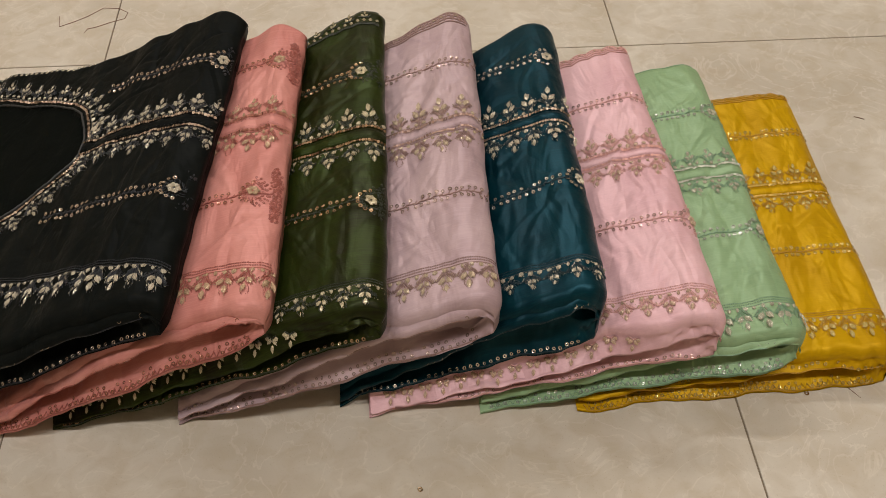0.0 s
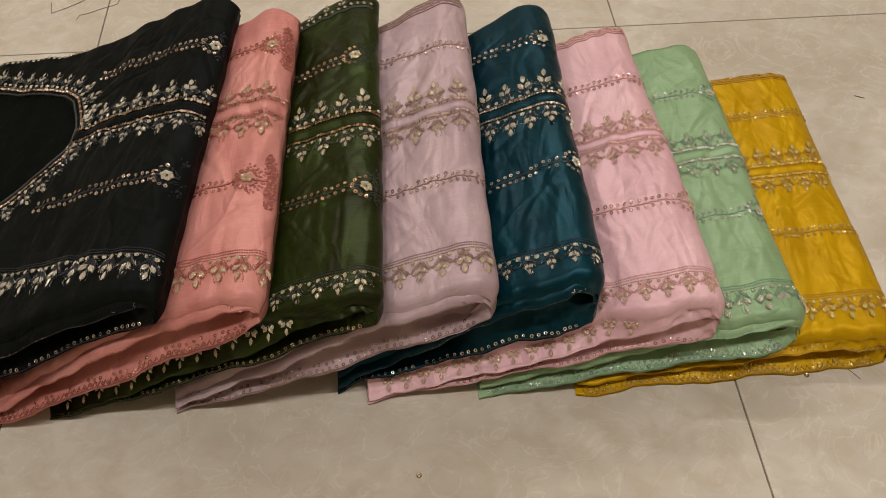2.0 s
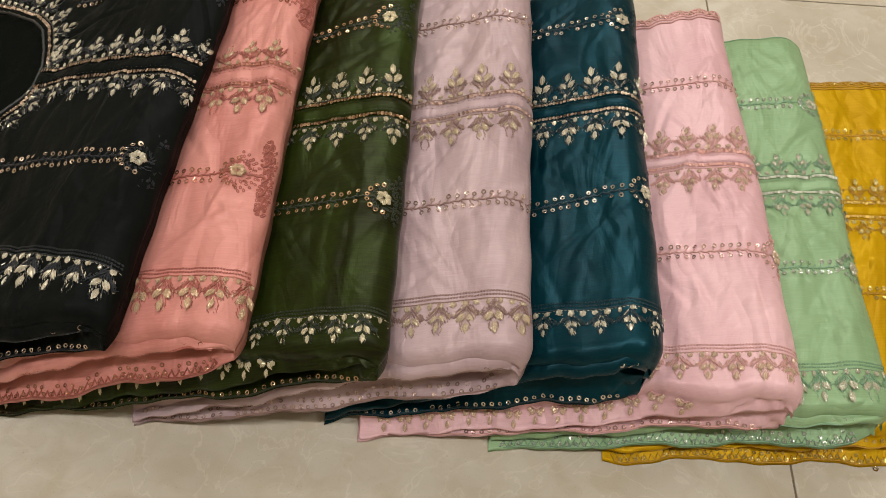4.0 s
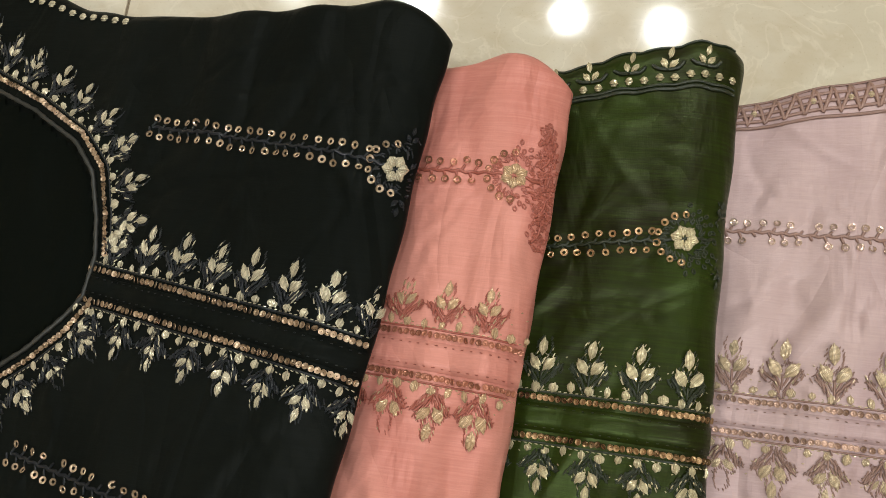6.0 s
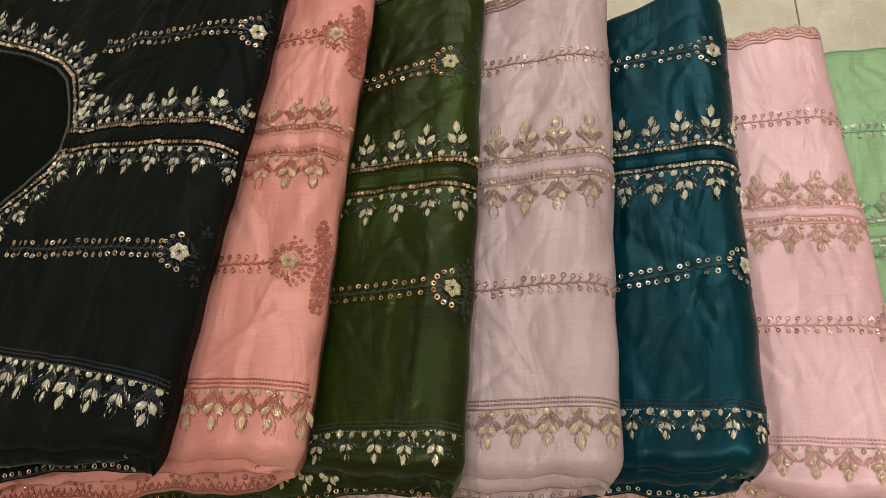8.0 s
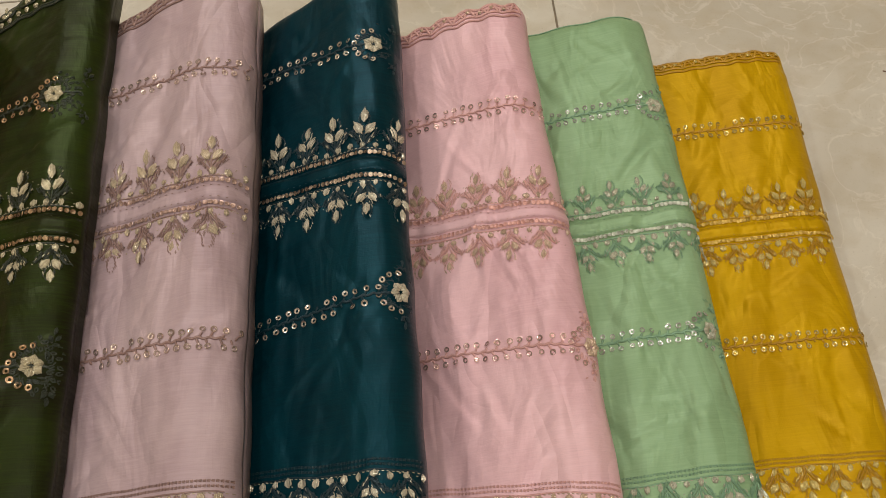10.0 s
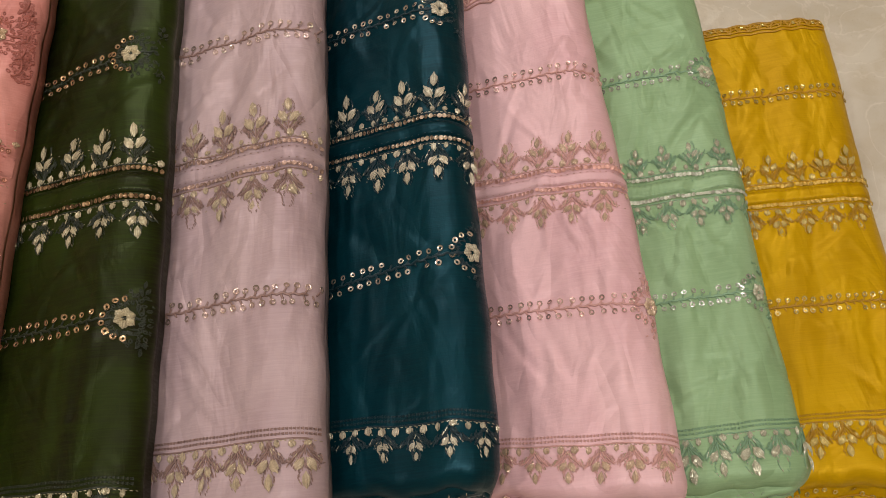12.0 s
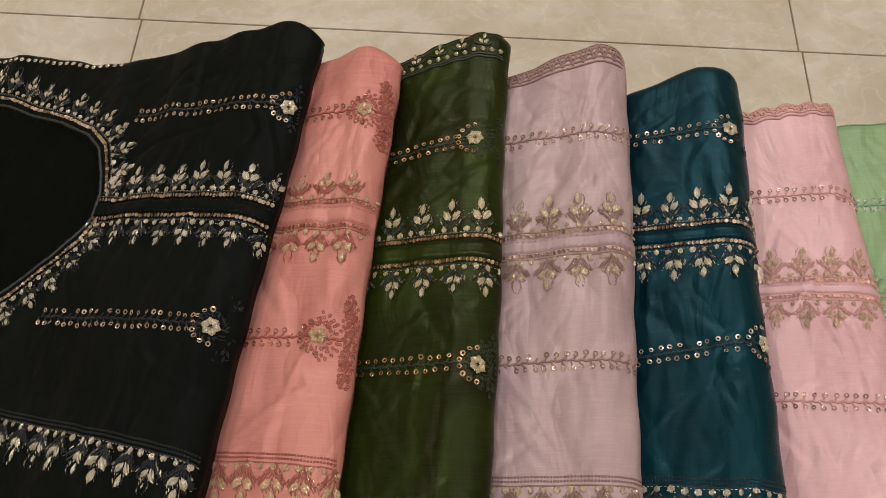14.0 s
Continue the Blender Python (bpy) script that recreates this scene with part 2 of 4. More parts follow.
# ---- garments: the fanned stack ----
# name, colour words, right edge x at front and back, peak height at front and back, slope, width,
# rows along y: front, hem tip, hem line, lower row, lower tip, lower chain, upper chain, upper tip, upper row, trim, back
GARMENTS = [
    dict(tone="yellow", tip=-0.007, corner=-0.003, scallop=0.0012, buds=(-0.05, -0.051, -0.072), xr=(0.436, 0.443), zp=(0.043, 0.046), s=0.25, w=0.27,
         rows=(0.160, 0.177, 0.200, 0.268, 0.314, 0.335, 0.348, 0.371, 0.416, 0.466, 0.477)),
    dict(tone="mint", tip=-0.006, corner=-0.004, buds=(-0.03, -0.018, -0.019), xr=(0.346, 0.343), zp=(0.077, 0.079), s=0.45, w=0.26,
         rows=(0.161, 0.169, 0.194, 0.268, 0.311, 0.332, 0.346, 0.367, 0.416, 0.480, 0.489)),
    dict(tone="pink", corner=-0.003, scallop=0.0032, buds=(-0.032, -0.031, -0.026), lean=((0, 1), (0.09, 0.09)), xr=(0.270, 0.258), zp=(0.114, 0.118), s=1.0, w=0.275,
         rows=(0.156, 0.165, 0.186, 0.255, 0.302, 0.323, 0.334, 0.357, 0.397, 0.460, 0.472)),
    dict(tone="teal", buds=(-0.021, -0.0195, -0.022), lean=((0.22, 0.26, 0.29, 0.32), (0.07, -0.08, -0.08, 0.07)), corner=0.006, xr=(0.176, 0.181), zp=(0.139, 0.144), s=1.2, w=0.205, edge=((-0.21, -0.018), (-0.09, -0.013), (-0.06, -0.008), (-0.03, 0.0), (0, -0.003)),
         rows=(0.165, 0.180, 0.199, 0.279, 0.321, 0.3445, 0.3575, 0.382, 0.427, 0.470, 0.482)),
    dict(tone="lilac", buds=(-0.016, -0.0165, -0.008), corner=0.002, xr=(0.096, 0.102), zp=(0.148, 0.156), s=1.0, w=0.255, edge=((-0.26, -0.03), (-0.09, -0.017), (-0.04, -0.004), (-0.02, 0.0), (0, 0)),
         rows=(0.157, 0.172, 0.195, 0.261, 0.306, 0.329, 0.342, 0.367, 0.412, 0.467, 0.484)),
    dict(tone="olive", tip=0.007, scallop=0.0014, lean=((0.33, 0.40), (0.02, -0.12)), buds=(-0.013, -0.0095, -0.016), corner=0.002, xr=(0.015, 0.022), zp=(0.149, 0.158), s=1.0, w=0.275, edge=((-0.28, -0.03), (-0.09, -0.017), (-0.04, -0.004), (-0.02, 0.0), (0, 0)),
         rows=(0.153, 0.159, 0.179, 0.254, 0.296, 0.3170, 0.3325, 0.357, 0.401, 0.465, 0.487)),
    dict(tone="peach", buds=(-0.018, -0.017, -0.0175), corner=0.01, xr=(-0.067, -0.049), zp=(0.153, 0.160), s=0.95, w=0.245, edge=((-0.25, -0.01), (-0.06, -0.008), (-0.03, 0.0), (0, -0.002)),
         rows=(0.158, 0.172, 0.197, 0.264, 0.310, 0.333, 0.349, 0.370, 0.416, 0.462, 0.470)),
    dict(tone="black", lean=((0.19, 0.23, 0.264, 0.30, 0.34, 0.42), (0.24, 0.22, 0.17, 0.21, 0.17, 0.15)), buds=(-0.019, -0.0185, -0.007), corner=0.01, xr=(-0.136, -0.100), zp=(0.163, 0.168), s=1.0, w=0.33, edge=((-0.33, 0.034), (-0.25, 0.028), (-0.175, 0.002), (-0.155, -0.002), (-0.09, -0.006), (-0.03, -0.005), (0, -0.009)),
         rows=(0.158, 0.172, 0.196, 0.264, 0.311, 0.331, 0.345, 0.368, 0.4120, 0.470, 0.487)),
]
WORDS = dict(yellow="mustard yellow", mint="mint green", pink="pale pink", teal="dark teal", lilac="dusty lilac",
             olive="dark olive green", peach="peach", black="black")
SILK = dict(
    yellow=(rgb(192, 149, 0), rgb(176, 133, 0), rgb(204, 162, 8)), mint=(rgb(143, 171, 128), rgb(130, 158, 114), rgb(160, 187, 144)),
    pink=(rgb(220, 178, 179), rgb(208, 163, 166), rgb(231, 193, 194)), teal=(rgb(3, 50, 60), rgb(2, 38, 47), rgb(5, 70, 80)),
    lilac=(rgb(183, 158, 158), rgb(170, 144, 146), rgb(198, 174, 173)), olive=(rgb(42, 52, 14), rgb(28, 25, 9), rgb(62, 84, 20)),
    peach=(rgb(202, 136, 124), rgb(188, 118, 107), rgb(219, 156, 145)), black=(rgb(18, 20, 18), rgb(14, 16, 14), rgb(26, 30, 28)))
# yellow, mint, pink and lilac are darkened to stand in for relief shading
THREAD = dict(yellow=rgb(190, 140, 14), mint=rgb(130, 164, 128), pink=rgb(220, 166, 156), teal=rgb(14, 44, 52), lilac=rgb(152, 120, 110),
              olive=rgb(40, 46, 30), peach=rgb(174, 98, 84), black=rgb(22, 26, 34))
GOLD = dict(yellow=rgb(240, 212, 128), mint=rgb(218, 214, 186), pink=rgb(236, 204, 174), teal=rgb(240, 230, 204), lilac=rgb(226, 204, 172),
            olive=rgb(240, 227, 190), peach=rgb(230, 196, 158), black=rgb(240, 230, 204))
FOIL = dict(yellow=rgb(226, 184, 84), mint=rgb(206, 206, 186), pink=rgb(222, 170, 156), teal=rgb(222, 200, 176), lilac=rgb(204, 168, 150),
            olive=rgb(188, 154, 116), peach=rgb(196, 130, 106), black=rgb(198, 172, 148))
# black and teal sequins are paled in colour to carry white lamp glints
DISC = dict(yellow=rgb(236, 206, 120), mint=rgb(216, 220, 204), pink=rgb(230, 192, 180), teal=rgb(232, 220, 204), lilac=rgb(214, 186, 172),
            olive=rgb(218, 182, 142), peach=rgb(206, 144, 118), black=rgb(218, 196, 174))


def smooth(a, k):
    w = np.hanning(2 * k + 3)[1:-1]
    return np.convolve(np.pad(a, k, mode="edge"), w / w.sum(), mode="valid")


def taut(d, z):
    """Heights of a cloth pulled tight over the supports z, column by column."""
    res = np.empty_like(z)
    for j in range(z.shape[1]):
        hull = []
        for i in range(len(d)):
            while len(hull) > 1 and (z[hull[-1], j] - z[hull[-2], j]) * (d[i] - d[hull[-2]]) <= (z[i, j] - z[hull[-2], j]) * (d[hull[-1]] - d[hull[-2]]):
                hull.pop()
            hull.append(i)
        res[:, j] = np.interp(d, d[hull], z[hull, j])
    return res


class Garment:
    """One folded tunic: its top surface as heights over d (across, 0 at the right fold) and y."""

    def __init__(self, spec, under, index):
        self.spec, self.under, self.index = spec, under, index
        self.rng = np.random.RandomState(11 + index)
        self.yf, self.yb = spec["rows"][0], spec["rows"][-1]
        w, s = spec["w"], spec["s"]
        flat = np.arange(-w, -0.0235, 0.0017)
        self.d = np.concatenate((flat, -0.022 + 0.022 * np.sin(np.linspace(0, math.pi / 2, 12))))
        front = self.yf + 0.011 * (1 - np.cos(np.linspace(0, math.pi / 2, 8)))
        back = self.yb - 0.008 * (1 - np.cos(np.linspace(math.pi / 2, 0, 6)))
        self.y = np.concatenate((front, np.arange(front[-1] + 0.0017, back[0] - 0.001, 0.0017), back))
        grid_d, grid_y = np.meshgrid(self.d, self.y, indexing="ij")
        k = (grid_y - self.yf) / (self.yb - self.yf)
        dense = np.arange(-w, 0.0401, 0.002)
        left = 0.05 if spec["tone"] == "black" else 0.016
        peak = spec["zp"][0] + (spec["zp"][1] - spec["zp"][0]) * k
        end = np.interp(grid_d, (-w, -0.126), (1, 0))
        z_in = peak - s * np.interp(grid_d, dense, smooth(np.interp(dense, (-0.126, -0.074, -0.022, 0.04), (0.048, 0.021, 0, -0.001)), 6))
        z_left = left + (peak - 0.048 * s - left) * (1 - end)
        z = np.where(grid_d < -0.126, z_left, z_in)
        z = np.apply_along_axis(lambda a: smooth(a, 5), 0, z)
        self.bottom = self.underside(grid_d, grid_y)
        z = np.maximum(z, self.bottom + 0.012)
        self.flat = z.copy()
        # soft wrinkles and a few sharper creases
        r = self.rng
        wr = np.zeros_like(z)
        for _ in range(14):
            a, f1, f2, ph = r.uniform(0.00018, 0.00055), r.uniform(40, 240), r.uniform(-40, 40), r.uniform(0, 6.3)
            wr += a * np.sin(f1 * grid_d + f2 * grid_y + ph) * (0.5 + 0.5 * np.sin(r.uniform(8, 25) * grid_y + r.uniform(0, 6)))
        for _ in range(80):
            c_d, c_y = r.uniform(-0.13, -0.01), r.uniform(self.yf + 0.02, self.yb - 0.02)
            ang, length, width, h = r.normal(1.3, 0.55), r.uniform(0.006, 0.035), r.uniform(0.0018, 0.0045), r.choice((-1, 1)) * r.uniform(0.0004, 0.0017)
            u = (grid_d - c_d) * math.cos(ang) + (grid_y - c_y) * math.sin(ang)
            v = -(grid_d - c_d) * math.sin(ang) + (grid_y - c_y) * math.cos(ang)
            wr += h * np.exp(-(u / length) ** 2 - ((v + 4 * u * u) / width) ** 2)
        for _ in range(34):
            c_d, c_y = -abs(r.normal(0, 0.05)) - 0.006, r.uniform(self.yf + 0.01, self.yb - 0.01)
            ang, length, width, h = r.choice((1.57, 0.9, 2.2)) + r.normal(0, 0.25), r.uniform(0.008, 0.026), r.uniform(0.0011, 0.0019), r.choice((-1, 1)) * r.uniform(0.0004, 0.001)
            u = (grid_d - c_d) * math.cos(ang) + (grid_y - c_y) * math.sin(ang)
            v = -(grid_d - c_d) * math.sin(ang) + (grid_y - c_y) * math.cos(ang)
            wr += h * np.exp(-(u / length) ** 2 - ((v + 6 * u * u) / width) ** 2)
        wr *= 0.65 if spec["tone"] in ("olive", "teal") else 1.0
        z = z + wr * np.clip((k + 0.02) * 8, 0, 1)
        if spec["tone"] == "black":
            z = z - 0.0028 * np.clip(neck_depth(self.x(grid_d, grid_y), grid_y) / 0.0025, 0, 1)
        # rounded right fold and rounded front and back edges
        u = np.clip((grid_d + 0.022) / 0.022, 0, 1)
        thick = np.maximum(z - self.bottom, 0.004)
        fold = np.minimum(0.018, thick * 0.48)
        z = z - fold * (1 - np.sqrt(np.clip(1 - u * u, 0, 1)))
        thick = np.maximum(z - self.bottom, 0.003)
        u = np.clip((self.yf + 0.011 - grid_y) / 0.011, 0, 1)
        z = z - np.minimum(0.010, thick * 0.4) * (1 - np.sqrt(np.clip(1 - u * u, 0, 1)))
        u = np.clip((grid_y - self.yb + 0.008) / 0.008, 0, 1)
        z = z - np.minimum(0.007, thick * 0.35) * (1 - np.sqrt(np.clip(1 - u * u, 0, 1)))
        self.z = z
        self.grid_d, self.grid_y = grid_d, grid_y

    def x(self, d, y):
        f, b = self.spec["xr"]
        k = (y - self.yf) / (self.yb - self.yf)
        wobble = 0.0007 * np.sin(9 * k + self.index * 2.1) + 0.0004 * np.sin((31 + 3 * self.index) * k + self.index * 1.3)
        corner = 0.005 * np.clip((self.yf + 0.012 - y) / 0.012, 0, 1) ** 2 * np.clip(1 + np.asarray(d) / 0.03, 0, 1)
        return f + (b - f) * k + d + wobble * np.clip(1 + np.asarray(d) / 0.05, 0, 1) - corner

    def slant(self, d, y):
        """Rows follow the grain of the cloth, which leans with the fold."""
        f, b = self.spec["xr"]
        t = (b - f) / (self.yb - self.yf)
        t = np.interp(y, *self.spec.get("lean", ((0, 1), (t, t))))
        return y - t * (d + 0.02)

    def plan_y(self, d, y):
        """The back edge bows: rounded at the fold corner, falling back or forward to the left."""
        at, shift = zip(*sorted(self.spec.get("edge", ((-0.3, 0.0), (0.0, 0.0)))))
        s = np.interp(d, at, shift) - self.spec.get("corner", 0.005) * np.clip((np.asarray(d) + 0.022) / 0.022, 0, 1) ** 2.2
        s = s + 0.0005 * np.sin(np.asarray(d) * 190 + self.index)
        s = s + self.spec.get("scallop", 0.0) * np.abs(np.sin(np.asarray(d) * math.pi / 0.0145))
        return y + s * np.clip((y - self.yb + 0.07) / 0.07, 0, 1) ** 1.5

    def underside(self, d, y):
        if self.under is None:
            return np.full_like(d, 0.0006)
        o = self.under
        yy = np.clip(y, o.yf + 0.006, o.yb - 0.006)
        dd = self.x(d, y) - o.x(0.0, yy)
        z = o.sample(o.flat, dd, yy) + 0.0014
        z = np.where(dd < -o.spec["w"], 0.0006, z)
        return z + (taut(self.d, z) - z) * (0.75 if self.spec["tone"] == "black" else 0.9)

    def sample(self, field, d, y):
        d, y = np.asarray(d, float), np.asarray(y, float)
        i = np.clip(np.searchsorted(self.d, d) - 1, 0, len(self.d) - 2)
        j = np.clip(np.searchsorted(self.y, y) - 1, 0, len(self.y) - 2)
        a = np.clip((d - self.d[i]) / (self.d[i + 1] - self.d[i]), 0, 1)
        b = np.clip((y - self.y[j]) / (self.y[j + 1] - self.y[j]), 0, 1)
        return (field[i, j] * (1 - a) * (1 - b) + field[i + 1, j] * a * (1 - b) + field[i, j + 1] * (1 - a) * b + field[i + 1, j + 1] * a * b)

    def point(self, d, y, lift=0.0):
        """A place on the top surface and its normal."""
        e = 0.0012
        dc, yc = min(d, -0.0006), y
        z = float(self.sample(self.z, dc, yc))
        d0, d1, y0, y1 = dc - e, min(dc + e, 0.0), max(yc - e, self.yf), min(yc + e, self.yb)
        dz_d = float(self.sample(self.z, d1, yc) - self.sample(self.z, d0, yc)) / (d1 - d0)
        dz_y = float(self.sample(self.z, dc, y1) - self.sample(self.z, dc, y0)) / (y1 - y0)
        nrm = Vector((-dz_d, -dz_y, 1)).normalized()
        return Vector((float(self.x(dc, yc)), float(self.plan_y(dc, yc) + self.sample(self.top_shift, dc, yc)), z)) + nrm * lift, nrm

    def frame_at(self, d, y, heading, lift=0.0003, tip=0.0):
        """A pose on the surface: z out of the cloth, y along heading (degrees from +x)."""
        p, nrm = self.point(d, y, lift)
        h = Vector((math.cos(radians(heading)), math.sin(radians(heading)), 0))
        yv = (h - nrm * h.dot(nrm)).normalized()
        xv = yv.cross(nrm)
        return Matrix.Translation(p) @ Matrix((xv, yv, nrm)).transposed().to_4x4()


NECK = [(-0.44, 0.462), (-0.34, 0.451), (-0.287, 0.434), (-0.262, 0.420), (-0.249, 0.405), (-0.242, 0.387), (-0.238, 0.368), (-0.239, 0.350),
        (-0.249, 0.338), (-0.262, 0.325), (-0.290, 0.303), (-0.345, 0.276), (-0.44, 0.250)]


def neck_depth(x, y):
    """How far a place lies inside the neck opening (negative outside)."""
    best = np.full(np.shape(x), 1e9)
    inside = np.zeros(np.shape(x), bool)
    pts = NECK
    for (ax, ay), (bx, by) in zip(pts, pts[1:]):
        t = np.clip(((x - ax) * (bx - ax) + (y - ay) * (by - ay)) / ((bx - ax) ** 2 + (by - ay) ** 2), 0, 1)
        best = np.minimum(best, np.hypot(x - ax - t * (bx - ax), y - ay - t * (by - ay)))
    for (ax, ay), (bx, by) in zip(pts, pts[1:] + pts[:1]):
        cross = ((ay > y) != (by > y)) & (x < (bx - ax) * (y - ay) / (by - ay + 1e-12) + ax)
        inside ^= cross
    return np.where(inside, best, -best)


CAP = 10


def closed_pad(top, low, g, y_top, y_low, sag, d_shift=0.0):
    """Vertices, faces and front face of a pad between two height grids over the garment's own grid."""
    nd, ny = top.shape
    xs, ys = g.x(g.grid_d, g.grid_y) + d_shift, g.plan_y(g.grid_d, g.grid_y)
    v = [(xs[i, j], ys[i, j] + y_top[i, j], top[i, j]) for i in range(nd) for j in range(ny)]
    v += [(xs[i, j], ys[i, j] + y_low[i, j], low[i, j]) for i in range(nd) for j in range(ny)]
    o = nd * ny
    f = []
    for i in range(nd - 1):
        for j in range(ny - 1):
            a, b, c, e = i * ny + j, (i + 1) * ny + j, (i + 1) * ny + j + 1, i * ny + j + 1
            f.append((a, b, c, e))
            f.append((o + e, o + c, o + b, o + a))
    # front face: several rows from the upper to the lower edge, sagging inwards, with small ripples
    cap = np.zeros((nd, CAP + 1, 3))
    for i in range(nd):
        for q in range(CAP + 1):
            t = q / CAP
            ripple = 0.0006 * math.sin(260 * g.d[i] + 3 * t + g.index) * math.sin(math.pi * t)
            pinch = math.sin(170 * g.d[i] + 4 * t + 2.1 * g.index) + 0.7 * math.sin(390 * g.d[i] - 6 * t + g.index) + 0.4 * math.sin(760 * g.d[i] + 9 * t)
            ripple += 0.0021 * math.exp(-(g.d[i] / 0.045) ** 2) * pinch * math.sin(math.pi * t)
            cap[i, q] = (xs[i, 0], ys[i, 0] + y_top[i, 0] * (1 - t) + y_low[i, 0] * t + sag[i] * math.sin(math.pi * t ** 0.8) + ripple,
                         top[i, 0] * (1 - t) + low[i, 0] * t)
    base = len(v)
    v += [tuple(cap[i, q]) for i in range(nd) for q in range(1, CAP)]
    def at(i, q):
        return i * ny if q == 0 else (o + i * ny if q == CAP else base + i * (CAP - 1) + q - 1)
    for i in range(nd - 1):
        for q in range(CAP):
            f.append((at(i, q + 1), at(i + 1, q + 1), at(i + 1, q), at(i, q)))
        a, b = i * ny + ny - 1, (i + 1) * ny + ny - 1
        f.append((a, b, o + b, o + a))
    for j in range(ny - 1):
        a, b = j, j + 1
        f.append((a, b, o + b, o + a))
        a, b = (nd - 1) * ny + j, (nd - 1) * ny + j + 1
        f.append((o + a, o + b, b, a))
    return v, f, cap


def pads(g, root, mat):
    """The upper and the lower fold of the cloth, with an open crease between them along the front."""
    r = g.rng
    thick = g.z - g.bottom
    w = g.spec["w"]
    along = g.grid_d / w
    share = 0.5 + 0.05 * np.sin(9 * along + r.uniform(0, 6)) + 0.03 * np.sin(23 * along + r.uniform(0, 6))
    tone = g.spec["tone"]
    share = share + dict(mint=0.16, peach=0.08, yellow=0.04).get(tone, 0.0)
    if tone in ("olive", "pink"):
        share = share * np.clip((g.grid_d + w) / (w - 0.05), 0.15, 1)
    split = g.bottom + np.maximum(g.flat - g.bottom, 0.004) * share * 0.92
    split = np.minimum(split, g.z - 0.0022)
    near = np.clip(1 - (g.grid_y - g.yf) / 0.03, 0, 1) ** 1.3
    loose = g.spec["tone"] in ("lilac", "peach", "teal", "mint", "pink")
    right = np.clip((-g.grid_d - 0.003) / 0.014, 0, 1) if loose else np.clip((-g.grid_d - 0.006) / 0.03, 0, 1)
    gap = (0.017 if loose else 0.012) * near * right * (0.6 + 0.4 * np.sin(13 * along + r.uniform(0, 6)) * np.sin(5 * along + r.uniform(0, 6)))
    gap = np.minimum(gap * (1.35 if g.spec["tone"] == "mint" else 1.0), thick * 0.46)
    lip = np.clip((g.yf + 0.006 - g.grid_y) / 0.006, 0, 1)
    upper_low = np.minimum(split + gap * 0.5, g.z - 0.0018)
    if tone in ("lilac", "peach", "teal", "mint", "black"):
        # the front edge of the upper fold is only a few layers thick
        thin = g.z - 0.0055 - 0.3 * np.clip(g.grid_y - g.yf, 0, 1) - 0.004 * np.clip(1 + g.grid_d / 0.012, 0, 1)
        upper_low = np.maximum(upper_low, np.where(g.grid_d < -0.004, thin, upper_low))
    lower_top = np.maximum(split - 0.0006 - gap, g.bottom + 0.0016)
    lower_low = g.bottom + 0.0006 * lip
    wave = 0.0009 * np.sin(31 * along + r.uniform(0, 6)) + 0.0011 * np.sin(14 * along + r.uniform(0, 6)) + 0.0006 * np.sin(70 * along + r.uniform(0, 6))
    front = np.clip(1 - (g.grid_y - g.yf) / 0.05, 0, 1)
    close = np.clip(1 - (g.grid_y - g.yf) / 0.03, 0, 1) ** 1.5
    inward = np.clip(-g.grid_d / 0.03, 0, 1)
    slope = np.clip((-g.grid_d - 0.06) / 0.03, 0, 1) * (0.008 if g.spec["tone"] in ("olive", "pink") else 0.002)
    up_top = wave * front + (0.0025 * inward + slope) * close
    up_low = wave * front - 0.0028 * close * inward
    lo_wave = 0.7 * wave + 0.0015 * np.sin(20 * along + r.uniform(0, 6))
    lo_top = lo_wave * front + 0.014 * close * inward
    lo_low = lo_wave * front - 0.0035 * front
    tip = g.spec.get("tip", 0.0) * np.clip(-g.grid_d / w, 0, 1) ** 2 * front
    up_top, up_low, lo_top, lo_low = up_top + tip, up_low + tip, lo_top + tip, lo_low + tip
    if tone in ("mint", "peach", "yellow"):
        lo_low = lo_low - 0.005 * front * inward
    sag = 0.002 * inward[:, 0]
    v, f, g.cap_upper = closed_pad(g.z, upper_low, g, up_top, up_low, sag * 0.6)
    g.upper = link_mesh("upper_fold", v, f, mat, root)
    v, f, g.cap_lower = closed_pad(lower_top, lower_low, g, lo_top, lo_low, sag, -0.001)
    g.lower = link_mesh("lower_fold", v, f, mat, root)
    g.top_shift = up_top


stack = []
below = None
for number, spec in enumerate(GARMENTS):
    g = Garment(spec, below, number)
    tone = spec["tone"]
    g.root = thing("folded_tunic", WORDS[tone] + " silk tunic, sequin embroidered, folded, "
                   + ("on tiled floor" if below is None else "on " + WORDS[below.spec["tone"]] + " one"), "garment", "fanned folded tunics")
    g.cloth = silk(tone + "_silk", *SILK[tone], rough=0.36 if tone in ("olive", "teal") else 0.42,
                   spec=dict(black=0.03, yellow=0.1, olive=0.2, teal=0.2).get(tone, 0.25), metal=dict(black=0.0, olive=0.45, teal=0.45, yellow=0.2).get(tone, 0.1),
                   press=0.08 if tone in ("olive", "teal") else 0.16)
    pads(g, g.root, g.cloth)
    stack.append(g)
    below = g


